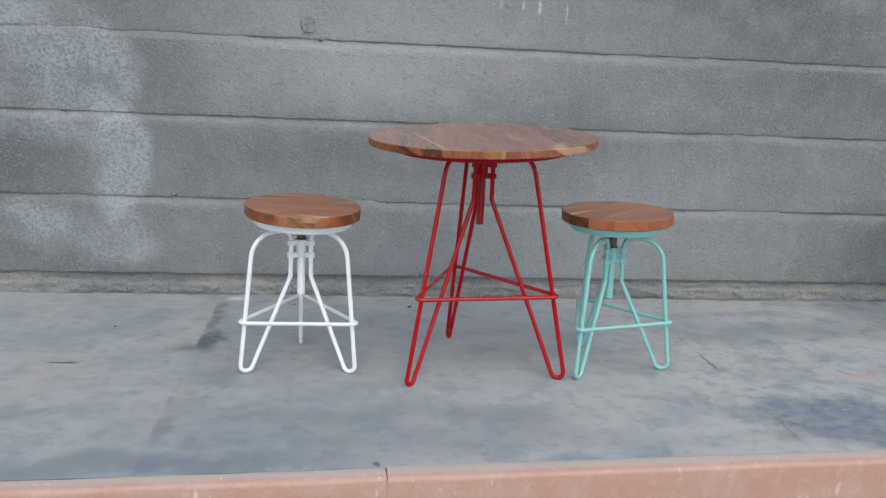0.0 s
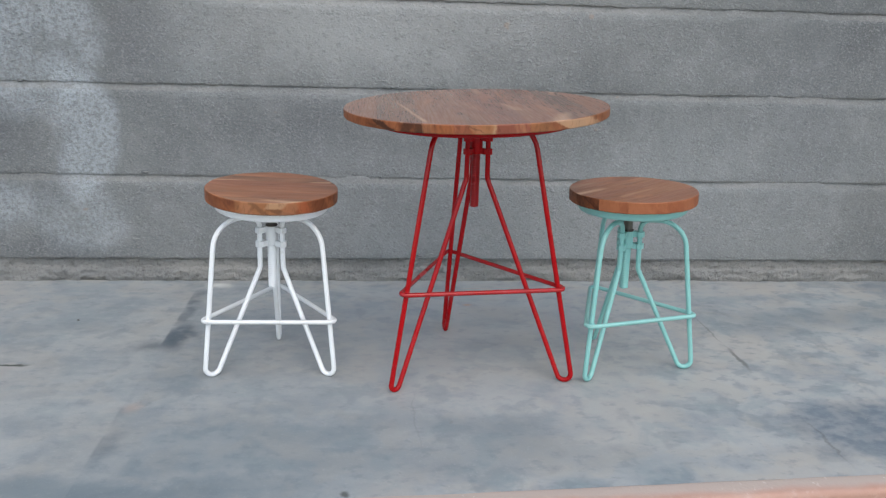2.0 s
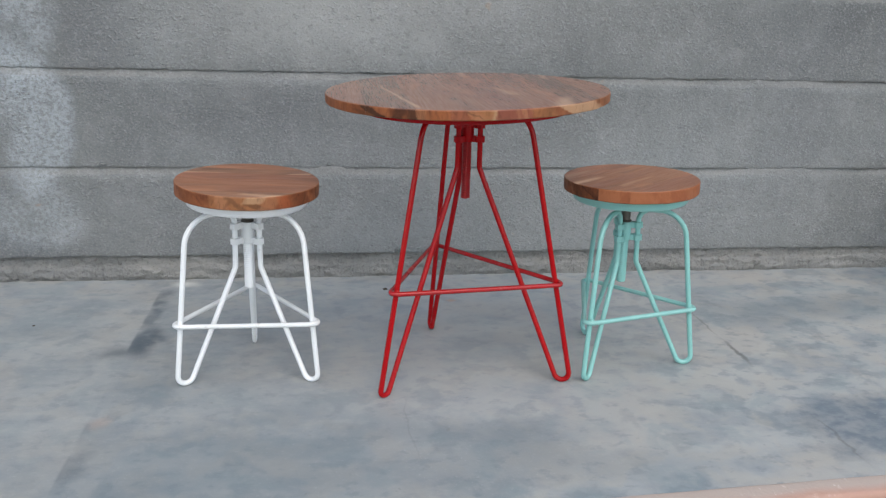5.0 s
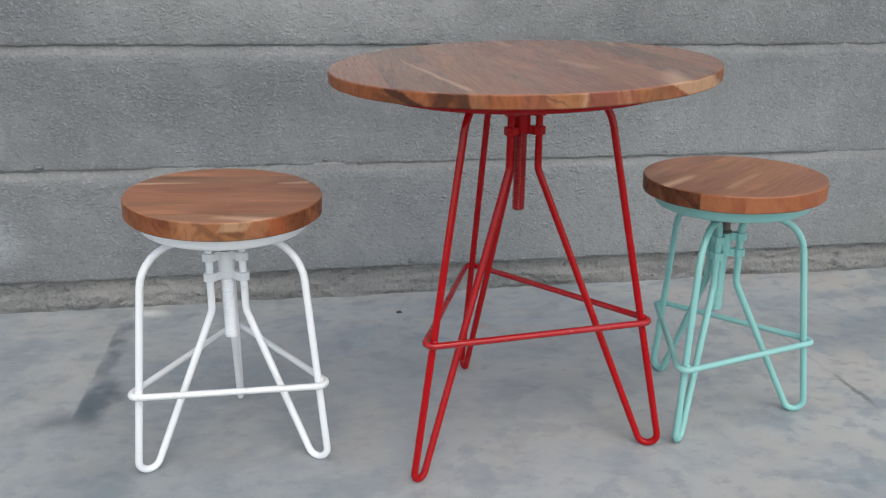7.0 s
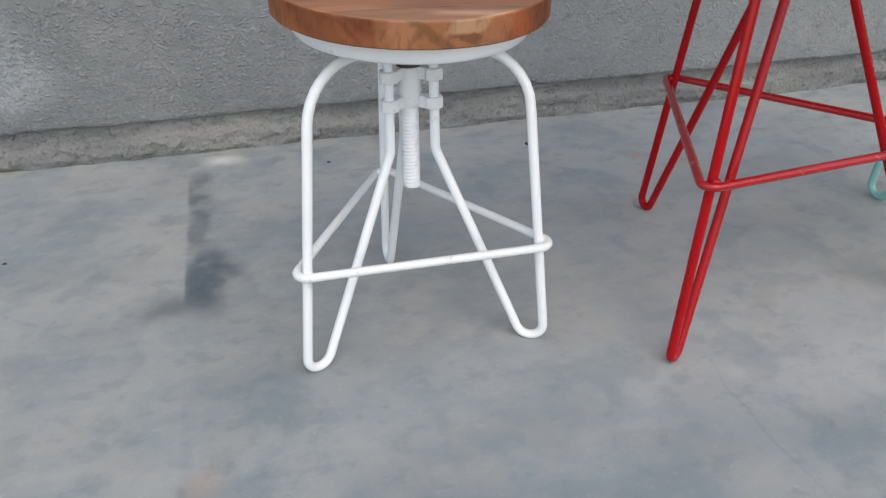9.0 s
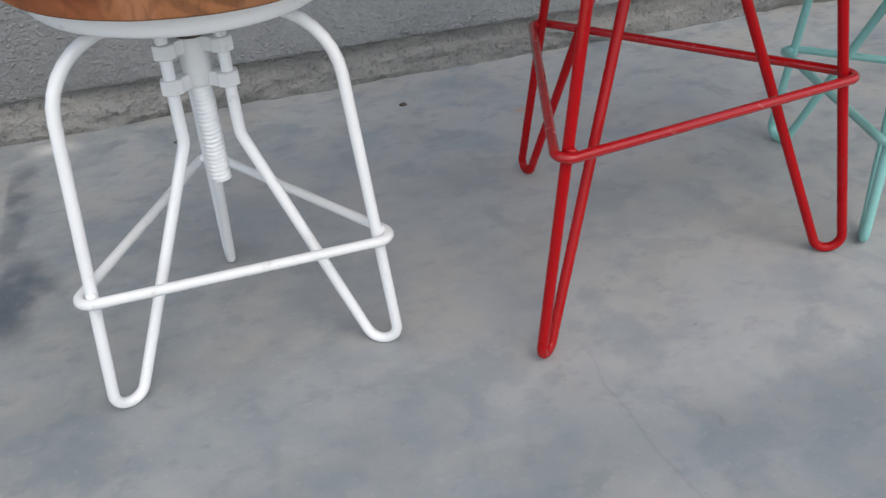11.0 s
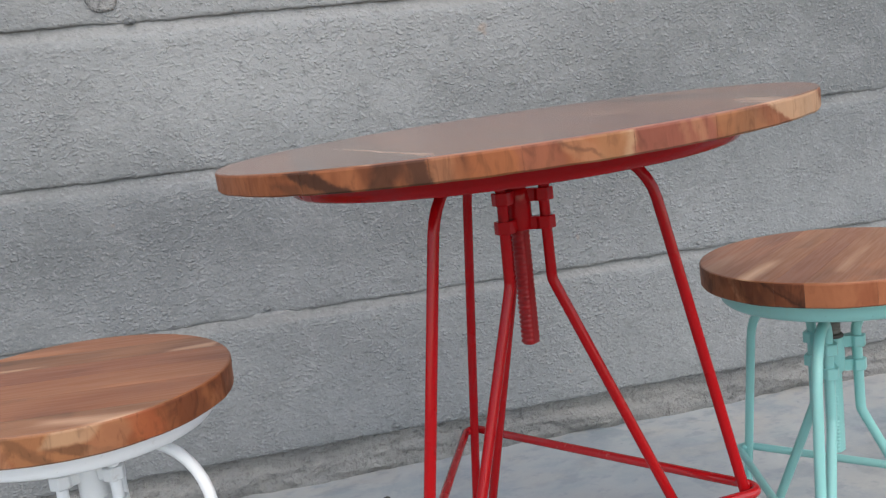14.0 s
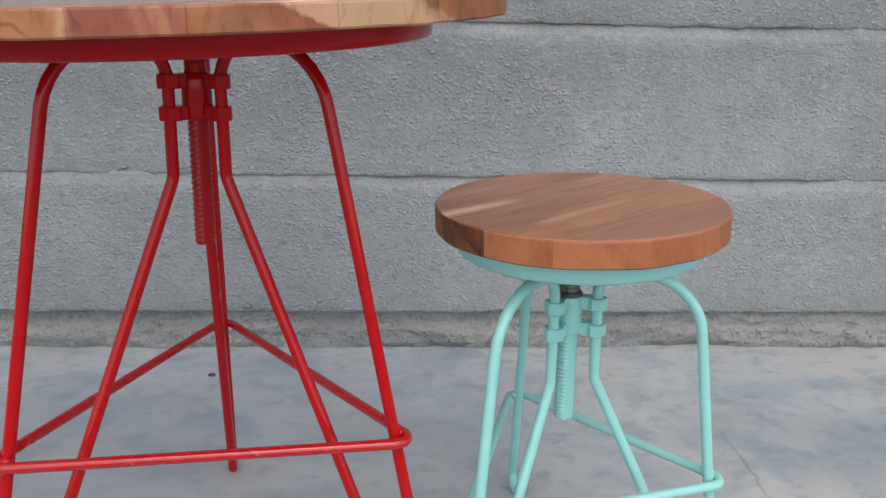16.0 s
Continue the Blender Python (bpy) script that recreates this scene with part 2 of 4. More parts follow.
def floor_material():
    n = Nodes("trowelled_cement")
    u, v = n.warped(0, 4.0, 0.30, 1.7), n.warped(1, 4.0, 0.30, 5.2)
    us, vs = n.warped(0, 14.0, 0.05, 2.9), n.warped(1, 14.0, 0.05, 7.7)
    cloud = n.noise(2.0, 6.0, 0.6, n.scaled((1, 1.2, 1)))
    cloud2 = n.noise(6.0, 5.0, 0.52, n.scaled((1, 1.1, 1), (4.1, 2.2, 0)))
    smear = n.noise(13.0, 5.0, 0.58, n.scaled((0.8, 1.0, 1)))
    mottle = n.noise(24.0, 5.0, 0.6, n.scaled((0.8, 1.1, 1), (2.5, 6.1, 0)))
    fine = n.noise(140.0, 3.0, 0.6)
    color = n.mix(n.step(cloud, 0.33, 0.67), (0.272, 0.292, 0.306), (0.353, 0.358, 0.352))
    # a paler, warmer bay
    color = n.mix(n.math("MULTIPLY", n.patch(u, v, 2.0, 2.95, 0.75, 0.55, 0.8), 0.35), color, (0.40, 0.392, 0.372))
    color = n.mix(n.math("MULTIPLY", n.step(cloud2, 0.48, 0.62), 0.50), color, (0.170, 0.200, 0.230))
    blots = n.step(n.noise(9.0, 5.0, 0.55, n.scaled((1, 1, 1), (7.7, 1.9, 0)), 0.3), 0.52, 0.63)
    color = n.mix(n.math("MULTIPLY", blots, 0.52), color, (0.148, 0.182, 0.203))
    color = n.mix(n.math("MULTIPLY", n.step(n.noise(3.2, 4.0, 0.5, n.scaled((1, 1, 1), (9, 3, 0))), 0.5, 0.66), 0.55), color, (0.33, 0.312, 0.29))
    # warm and greenish clouds in the cement
    tint = n.noise(7.5, 4.0, 0.55, n.scaled((1, 1.1, 1), (5.5, 8.3, 0)), 0.4)
    color = n.mix(n.math("MULTIPLY", n.step(tint, 0.50, 0.62), 0.36), color, (0.375, 0.345, 0.300))
    color = n.mix(n.math("MULTIPLY", n.step(tint, 0.48, 0.36), 0.42), color, (0.205, 0.255, 0.270))
    # a broad darker area round x 0
    color = n.mix(n.math("MULTIPLY", n.patch(u, v, 0.0, 2.85, 0.85, 0.9, 0.7), 0.36), color, (0.185, 0.203, 0.215))
    color = n.mix(n.math("MULTIPLY", n.step(smear, 0.52, 0.72), 0.3), color, (0.16, 0.185, 0.21))
    color = n.mix(n.math("MULTIPLY", n.step(mottle, 0.5, 0.68), 0.38), color, (0.34, 0.338, 0.325))
    color = n.mix(n.math("MULTIPLY", n.step(mottle, 0.47, 0.33), 0.42), color, (0.145, 0.175, 0.197))
    # lighter under the table: painted in to offset the shade it casts
    color = n.mix(n.math("MULTIPLY", n.patch(u, v, 1.12, 3.12, 0.62, 0.52, 0.7), 0.32), color, (0.385, 0.395, 0.405))
    # blue-grey trowel stains, and a broad darker area (the last)
    for cu, cv, ru, rv, soft, much in ((1.32, 3.16, 0.16, 0.06, 0.8, 0.30), (0.97, 3.30, 0.10, 0.05, 0.9, 0.28), (0.15, 2.345, 0.55, 0.055, 0.6, 0.9),
                                       (1.1, 2.47, 0.5, 0.07, 0.9, 0.45), (2.35, 3.35, 0.5, 0.13, 0.8, 0.5), (1.05, 2.62, 0.25, 0.06, 0.9, 0.35), (-0.15, 2.66, 0.22, 0.03, 0.7, 0.45),
                                       (-0.1, 3.3, 0.2, 0.04, 0.7, 0.4), (0.335, 2.91, 0.10, 0.08, 0.9, 0.35), (0.70, 2.75, 0.07, 0.05, 0.9, 0.40), (0.80, 2.62, 0.16, 0.05, 0.9, 0.40), (0.93, 2.73, 0.06, 0.05, 0.9, 0.30), (1.18, 2.57, 0.09, 0.08, 0.8, 0.45), (0.62, 2.62, 0.2, 0.05, 0.9, 0.30), (0.48, 2.50, 0.28, 0.16, 0.8, 0.42)):
        color = n.mix(n.math("MULTIPLY", n.patch(u, v, cu, cv, ru, rv, soft), much * 0.8), color, (0.125, 0.157, 0.179))
    # a dark worn patch with ragged edges and pale flakes in it
    ur, vr = n.warped(0, 9.0, 0.20, 6.3), n.warped(1, 9.0, 0.20, 9.8)
    worn = n.patch(ur, vr, 2.16, 2.58, 0.26, 0.16, 0.3)
    color = n.mix(n.math("MULTIPLY", worn, n.step(mottle, 0.36, 0.62, 0.85, 0.5)), color, (0.11, 0.14, 0.175))
    flakes = n.math("MULTIPLY", n.patch(ur, vr, 2.2, 2.63, 0.14, 0.06, 0.6), n.step(n.noise(26.0, 4.0, 0.65, n.scaled((0.6, 1, 1), (1.1, 8.8, 0))), 0.60, 0.66))
    color = n.mix(n.math("MULTIPLY", flakes, 0.7), color, (0.46, 0.47, 0.46))
    # the pour on one side of the joint dried a little paler and warmer
    color = n.mix(n.step(n.put("ShaderNodeSeparateXYZ", Vector=n.coords).outputs[0], 0.221, 0.218, 0.0, 0.10), color, (0.37, 0.37, 0.355))
    # dark smears on one side of the joint between two pours
    beside = n.step(n.put("ShaderNodeSeparateXYZ", Vector=n.coords).outputs[0], 0.213, 0.222)
    patchy = n.step(n.noise(8.0, 3.0, 0.5, n.scaled((1, 1, 1), (1.3, 4.8, 0))), 0.30, 0.54)
    for cu, cv, ru, rv, much in ((0.240, 3.55, 0.028, 0.09, 0.75), (0.258, 3.22, 0.048, 0.10, 0.85), (0.236, 3.40, 0.020, 0.12, 0.5), (0.23, 2.57, 0.040, 0.08, 0.40), (0.23, 2.70, 0.02, 0.05, 0.25)):
        dark = n.math("MULTIPLY", n.math("MULTIPLY", n.patch(us, vs, cu, cv, ru, rv, 0.5), beside), n.math("MULTIPLY", patchy, much))
        color = n.mix(dark, color, (0.06, 0.080, 0.102))
    color = n.mix(n.math("MULTIPLY", n.patch(us, vs, 0.195, 3.145, 0.045, 0.035, 0.8), 0.6), color, (0.075, 0.09, 0.105))
    # rust-tinged dust
    for cu, cv, ru, rv, much in ((1.178, 3.497, 0.013, 0.010, 0.75), (2.42, 2.90, 0.07, 0.02, 0.5), (0.245, 2.74, 0.02, 0.03, 0.3), (-0.2, 2.9, 0.05, 0.1, 0.12)):
        color = n.mix(n.math("MULTIPLY", n.patch(us, vs, cu, cv, ru, rv, 0.8), much), color, (0.40, 0.26, 0.19))
    # lime splash near the footing
    color = n.mix(n.math("MULTIPLY", n.patch(us, vs, 0.292, 3.712, 0.036, 0.020, 0.9), 0.9), color, (0.55, 0.55, 0.53))
    # a chipped scar, a dark plug by the kerb and a hairline crack
    for cu, cv, ru, rv, much in ((-0.155, 3.014, 0.044, 0.007, 1.0), (0.790, 2.337, 0.012, 0.012, 0.85), (1.951, 3.02, 0.007, 0.07, 0.6), (1.951, 3.26, 0.003, 0.10, 0.35), (1.953, 2.52, 0.004, 0.09, 0.35)):
        color = n.mix(n.math("MULTIPLY", n.patch(us, vs, cu, cv, ru, rv, 0.6), much), color, (0.06, 0.065, 0.06))
    color = n.mix(n.math("MULTIPLY", n.patch(n.warped(0, 11.0, 0.05, 4.4), vs, 0.955, 2.67, 0.0022, 0.13, 0.6), 0.17), color, (0.09, 0.10, 0.11))
    color = n.mix(n.math("MULTIPLY", n.step(fine, 0.58, 0.75), 0.12), color, (0.55, 0.55, 0.55))
    color = n.mix(n.math("MULTIPLY", n.step(n.noise(38.0, 2.0), 0.72, 0.78), 0.35), color, (0.16, 0.16, 0.16))
    rough = n.step(cloud2, 0.3, 0.7, 0.62, 0.45)
    normal = n.bump(n.math("ADD", n.math("MULTIPLY", smear, 0.6), n.math("MULTIPLY", fine, 0.25)), 0.0016, 0.6)
    return n.finish(color, rough, normal, specular=0.4)


def kerb_material():
    n = Nodes("terracotta_kerb")
    parts = n.put("ShaderNodeSeparateXYZ", Vector=n.coords)
    cloud, fine = n.noise(4.0, 5.0, 0.6), n.noise(30.0, 5.0, 0.65)
    color = n.mix(n.step(cloud, 0.35, 0.68), (0.40, 0.226, 0.172), (0.43, 0.288, 0.238))
    color = n.mix(n.math("MULTIPLY", n.step(fine, 0.5, 0.75), 0.35), color, (0.55, 0.42, 0.36))
    # cement slurry wiped over the top and down on to the face in places
    wiped = n.step(n.math("ADD", parts.outputs[1], n.math("MULTIPLY", n.math("SUBTRACT", n.noise(7.0, 4.0), 0.5), 0.035)), 2.268, 2.296)
    color = n.mix(n.math("MULTIPLY", wiped, 0.85), color, (0.39, 0.335, 0.30))
    scratch = n.math("MULTIPLY", n.step(n.noise(40.0, 3.0, 0.6, n.scaled((1.6, 1, 0.3))), 0.62, 0.7), n.step(cloud, 0.5, 0.6))
    color = n.mix(n.math("MULTIPLY", scratch, 0.5), color, (0.75, 0.66, 0.60))
    return n.finish(color, 0.8, n.bump(n.math("ADD", fine, n.noise(120.0, 2.0)), 0.002, 0.6), specular=0.3)


def earth_material():
    n = Nodes("bare_ground")
    color = n.mix(n.noise(0.6, 6.0), (0.17, 0.16, 0.145), (0.25, 0.235, 0.215))
    return n.finish(color, 0.95, n.bump(n.noise(25.0, 6.0), 0.01, 0.7), specular=0.2)


def enamel(name, color, worn, much, rough=0.32, specular=0.45, coat=0.2):
    """Sprayed paint on steel: near even, with dull dirt in places."""
    n = Nodes(name)
    shade = n.noise(6.0, 4.0)
    dirt = n.step(n.noise(55.0, 5.0, 0.65), 0.60, 0.78)
    spots = n.step(n.noise(260.0, 2.0), 0.70, 0.78)
    out = n.mix(n.math("MULTIPLY", n.step(shade, 0.3, 0.7), 0.25), color, tuple(c * 0.8 for c in color))
    out = n.mix(n.math("MULTIPLY", dirt, much), out, worn)
    out = n.mix(n.math("MULTIPLY", spots, much * 0.8), out, tuple(c * 0.4 for c in worn))
    roughness = n.math("ADD", n.math("MULTIPLY", dirt, 0.3), n.step(shade, 0.3, 0.7, rough - 0.05, rough + 0.08))
    return n.finish(out, roughness, n.bump(n.noise(90.0, 3.0), 0.0006, 0.5), coat=coat, coat_rough=0.07, specular=specular)


def wood(name, dark, mid, light, streak, pale=(), sombre=(), gloss=1.0):
    """Oiled hardwood; the grain runs along local y. pale, sombre: wedges (x at the wide end, x at the tip, y of both, half width)."""
    n = Nodes(name)
    pick = n.tree.nodes.new("ShaderNodeObjectInfo").outputs["Random"]
    shift = n.put("ShaderNodeCombineXYZ", X=n.math("MULTIPLY", pick, 7.3), Y=n.math("MULTIPLY", pick, 31.0), Z=n.math("MULTIPLY", pick, 3.7)).outputs[0]
    moved = n.tree.nodes.new("ShaderNodeVectorMath")
    n.plug(moved.inputs[0], n.coords)
    n.plug(moved.inputs[1], shift)
    at = moved.outputs[0]
    figure = n.noise(8.0, 3.0, 0.5, n.scaled((1.0, 0.3, 1.0), source=at), 1.2)
    bands = n.noise(17.0, 2.0, 0.5, n.scaled((1.0, 0.26, 1.0), source=at), 0.8)
    fibres = n.noise(260.0, 3.0, 0.65, n.scaled((1.0, 0.045, 1.0), source=at))
    warm = tuple(0.85 * m + 0.15 * l for m, l in zip(mid, light))
    color = n.mix(n.step(figure, 0.30, 0.70), mid, warm)
    color = n.mix(n.math("MULTIPLY", n.step(bands, 0.50, 0.78), streak * 0.55), color, dark)
    color = n.mix(n.math("MULTIPLY", n.step(bands, 0.46, 0.30), 0.5), color, tuple(1.5 * c for c in warm))
    color = n.mix(n.math("MULTIPLY", n.step(figure, 0.46, 0.26), streak * 1.2), color, dark)
    color = n.mix(n.math("MULTIPLY", n.step(fibres, 0.5, 0.75), 0.06), color, dark)
    color = n.mix(n.math("MULTIPLY", pick, 0.08), color, light)
    spot = n.put("ShaderNodeSeparateXYZ", Vector=n.coords).outputs
    wavy = n.math("ADD", spot[0], n.math("MULTIPLY", n.math("SUBTRACT", n.noise(6.0, 4.0), 0.5), 0.022))
    along = n.math("ADD", spot[1], n.math("MULTIPLY", n.math("SUBTRACT", n.noise(30.0, 3.0, 0.5, n.scaled((1.0, 0.1, 1.0))), 0.5), 0.05))
    for marks, tone, much in ((pale, tuple(c + 0.1 for c in light), 0.7), (sombre, tuple(0.8 * c for c in dark), 0.32)):
        for x0, x1, y0, y1, half, *more in marks:
            # a wedge of sapwood or dark heart: widest at y0, dying out at y1
            reach = n.math("DIVIDE", n.math("SUBTRACT", along, y0), y1 - y0)
            centre = n.math("ADD", x0, n.math("MULTIPLY", reach, x1 - x0))
            width = n.math("MULTIPLY", n.math("SUBTRACT", 1.0, reach), half)
            near = n.step(n.math("SUBTRACT", n.math("ABSOLUTE", n.math("SUBTRACT", wavy, centre)), width), half * 1.3, -half * 0.8)
            near = n.math("MULTIPLY", near, n.math("MULTIPLY", n.step(reach, -0.12, 0.03), n.step(reach, 1.0, 0.7)))
            color = n.mix(n.math("MULTIPLY", near, more[0] if more else much), color, tone)
    knots = n.step(n.cells(6.0, n.scaled((1, 0.4, 1), source=at)), 0.10, 0.03)
    color = n.mix(n.math("MULTIPLY", knots, 0.6), color, tuple(0.5 * c for c in dark))
    rough = n.step(fibres, 0.3, 0.7, 0.34, 0.48)
    return n.finish(color, rough, n.bump(fibres, 0.0002, 0.4), coat=gloss, coat_rough=0.17, coat_ior=1.52, specular=0.25)


def end_grain(name, dark, mid, light, blot, bands=(), axis=0, sign=1.0, middle=0.0):
    """The sawn rim of a top: blotchy end grain. bands: pieces of another tone (from, to, slant over the thickness, tone, strength) along local x or y; a sixth number keeps one to the upper (+1) or lower (-1) half."""
    n = Nodes(name)
    pick = n.tree.nodes.new("ShaderNodeObjectInfo").outputs["Random"]
    shift = n.put("ShaderNodeCombineXYZ", X=n.math("MULTIPLY", pick, 5.1), Y=n.math("MULTIPLY", pick, 17.0), Z=n.math("MULTIPLY", pick, 2.9)).outputs[0]
    moved = n.tree.nodes.new("ShaderNodeVectorMath")
    n.plug(moved.inputs[0], n.coords)
    n.plug(moved.inputs[1], shift)
    at = moved.outputs[0]
    cloud = n.noise(16.0, 3.0, 0.5, n.scaled((1.0, 1.0, 0.7), source=at), 1.6)
    rings = n.noise(85.0, 3.0, 0.6, n.scaled((1.0, 1.0, 0.35), source=at), 1.2)
    color = n.mix(n.step(cloud, 0.36, 0.64), mid, light)
    color = n.mix(n.math("MULTIPLY", n.step(n.noise(17.0, 3.0, 0.5, n.scaled((1, 1, 0.8), (5, 2, 1), at), 0.8), 0.52, 0.64), blot), color, dark)
    spot = n.put("ShaderNodeSeparateXYZ", Vector=n.coords).outputs
    ragged = n.math("MULTIPLY", n.math("SUBTRACT", n.noise(70.0, 4.0, 0.6), 0.5), 0.014)
    along = n.math("ADD", n.math("MULTIPLY", spot[axis], sign), ragged)
    height = n.math("ADD", n.math("SUBTRACT", spot[2], middle), n.math("MULTIPLY", ragged, 0.5))
    for start, end, slant, tone, much, *half in bands:
        place = n.math("ADD", along, n.math("MULTIPLY", height, slant))
        near = n.math("MULTIPLY", n.step(place, start - 0.005, start + 0.004), n.step(place, end + 0.005, end - 0.004))
        if half:
            near = n.math("MULTIPLY", near, n.step(n.math("MULTIPLY", height, half[0]), -0.003, 0.003))
        color = n.mix(n.math("MULTIPLY", near, 0.82 * much), color, tone)
    color = n.mix(n.math("MULTIPLY", n.step(rings, 0.5, 0.72), 0.1 + 0.6 * blot), color, tuple(0.7 * c for c in dark))
    return n.finish(color, n.step(rings, 0.3, 0.7, 0.5, 0.65), n.bump(rings, 0.0006, 0.5), coat=0.1, coat_rough=0.3, specular=0.2)


WALL, FOOTING, FLOOR, KERB, EARTH = wall_material(), footing_material(), floor_material(), kerb_material(), earth_material()
RED = enamel("red_enamel", (0.335, 0.004, 0.0068), (0.17, 0.007, 0.009), 0.35, 0.2, 0.06, 0.32)
WHITE = enamel("white_enamel", (0.775, 0.790, 0.81), (0.42, 0.40, 0.37), 0.4, 0.33)
MINT = enamel("mint_enamel", (0.232, 0.495, 0.468), (0.30, 0.38, 0.30), 0.4, 0.35)
YELLOW = enamel("yellow_enamel", (0.75, 0.42, 0.03), (0.40, 0.25, 0.05), 0.3, 0.35)
# scuffed paint; on the red, part of the pink is painted sky reflection
SCUFFED = {RED: enamel("scuffed_red_enamel", (0.335, 0.006, 0.009), (0.42, 0.14, 0.13), 0.6, 0.22, 0.25, 0.5), WHITE: enamel("scuffed_white_enamel", (0.70, 0.71, 0.72), (0.40, 0.34, 0.29), 0.65, 0.4),
           MINT: enamel("scuffed_mint_enamel", (0.238, 0.480, 0.453), (0.46, 0.47, 0.43), 0.75, 0.42)}
RUSTY = enamel("rusty_steel", (0.055, 0.044, 0.036), (0.14, 0.105, 0.08), 0.6, 0.6)
# darker, browner red for the table's screw
DARK_RED = enamel("dark_red_enamel", (0.26, 0.005, 0.0072), (0.055, 0.018, 0.014), 0.6, 0.34, 0.25, 0.2)
GREASE = enamel("greased_steel", (0.085, 0.075, 0.062), (0.17, 0.13, 0.085), 0.6, 0.42)


def top_woods(name, tone, pale, sombre, gloss=0.5, tan=(1.0, 1.0, 1.0), bold=1.0):
    """Three tones of the same brown hardwood for the boards of one top."""
    return (wood(name + "_brown", (0.085, 0.029, 0.014), tuple(c * tone * k for c, k in zip((0.236, 0.078, 0.034), tan)), (0.50, 0.27, 0.13), 0.28 * bold, pale, sombre, gloss),
            wood(name + "_dark", (0.055, 0.020, 0.010), tuple(c * tone * k for c, k in zip((0.165, 0.062, 0.030), tan)), (0.46, 0.24, 0.115), 0.40 * bold, pale, sombre, gloss),
            wood(name + "_ruddy", (0.090, 0.026, 0.014), tuple(c * tone * k for c, k in zip((0.225, 0.074, 0.036), tan)), (0.48, 0.25, 0.125), 0.32 * bold, pale, sombre, gloss))


TABLE_TOP = top_woods("table_board", 0.86, ((-0.158, -0.214, -0.27, 0.14, 0.0045), (-0.205, -0.21, -0.36, -0.26, 0.006, 0.5), (0.090, 0.060, -0.12, 0.03, 0.010, 0.35), (0.150, 0.205, -0.36, -0.15, 0.016), (0.26, 0.23, 0.30, 0.12, 0.010, 0.4), (0.03, 0.04, 0.36, 0.2, 0.010, 0.4)),
                      ((-0.26, -0.25, -0.25, 0.1, 0.012), (-0.04, -0.06, -0.36, -0.1, 0.014), (0.24, 0.22, -0.05, 0.25, 0.018), (-0.1, -0.09, 0.3, 0.05, 0.015), (0.13, 0.15, 0.1, 0.3, 0.014)), 1.0, (1.04, 0.94, 0.94), 0.4)
WHITE_TOP = top_woods("white_stool_board", 1.06, ((0.072, 0.060, -0.155, -0.09, 0.007), (0.06, 0.066, 0.17, 0.03, 0.005), (-0.16, -0.14, -0.09, 0.02, 0.010)),
                      ((0.005, 0.030, -0.18, -0.06, 0.018), (0.165, 0.15, 0.10, 0.01, 0.016), (0.024, 0.024, 0.012, -0.01, 0.004), (-0.126, -0.114, -0.02, 0.06, 0.009), (-0.07, -0.06, 0.15, 0.02, 0.010), (0.11, 0.10, 0.13, 0.03, 0.012)), tan=(1.0, 1.08, 1.10), bold=0.55)
MINT_TOP = top_woods("mint_stool_board", 1.04, ((-0.068, -0.057, -0.205, -0.03, 0.010, 1.0), (0.036, 0.038, -0.10, 0.07, 0.006, 0.35), (-0.13, -0.12, -0.13, 0.02, 0.012, 0.3)),
                     ((-0.046, -0.045, 0.03, 0.14, 0.007), (0.082, 0.080, -0.03, 0.07, 0.007), (0.083, 0.089, -0.13, -0.05, 0.006), (0.02, 0.025, -0.16, -0.08, 0.008), (-0.1, -0.095, 0.14, 0.02, 0.012)), tan=(1.0, 1.14, 1.18), bold=0.38)
PLAIN = end_grain("even_end_grain", (0.15, 0.048, 0.020), (0.245, 0.078, 0.034), (0.32, 0.115, 0.052), 0.12)
UMBER, ORANGE_TONE, GOLD, PEACH, CREAM, ROSE = (0.024, 0.011, 0.007), (0.32, 0.105, 0.038), (0.29, 0.138, 0.062), (0.36, 0.170, 0.088), (0.45, 0.285, 0.17), (0.215, 0.066, 0.048)
TABLE_RIM = end_grain("table_rim", (0.05, 0.016, 0.008), (0.20, 0.062, 0.024), (0.29, 0.100, 0.040), 0.35,
                      ((-0.262, -0.238, 1.6, UMBER, 1.0), (-0.290, -0.262, 1.6, UMBER, 0.5, -1), (-0.205, -0.183, -0.4, UMBER, 0.85), (-0.183, -0.176, 0.3, (0.07, 0.026, 0.013), 0.8), (-0.176, -0.159, 0.1, UMBER, 0.95), (-0.158, -0.143, 0.0, PEACH, 0.5), (-0.130, -0.092, 0.0, ORANGE_TONE, 0.75), (-0.092, -0.056, 0.3, ROSE, 0.45),
                       (-0.052, -0.028, 1.0, PEACH, 0.6), (-0.043, -0.039, 2.2, UMBER, 0.7), (-0.028, 0.003, 0.4, GOLD, 0.75), (-0.003, 0.004, 0.0, CREAM, 0.7), (0.004, 0.083, 0.0, ROSE, 0.85), (0.048, 0.053, 0.3, PEACH, 0.5), (0.060, 0.070, 0.3, PEACH, 0.65),
                       (0.084, 0.140, 0.6, GOLD, 0.5), (0.132, 0.165, 1.4, (0.16, 0.06, 0.03), 0.45), (0.165, 0.262, 1.8, CREAM, 0.85), (0.255, 0.36, 1.2, (0.22, 0.10, 0.05), 0.5)), middle=0.738)
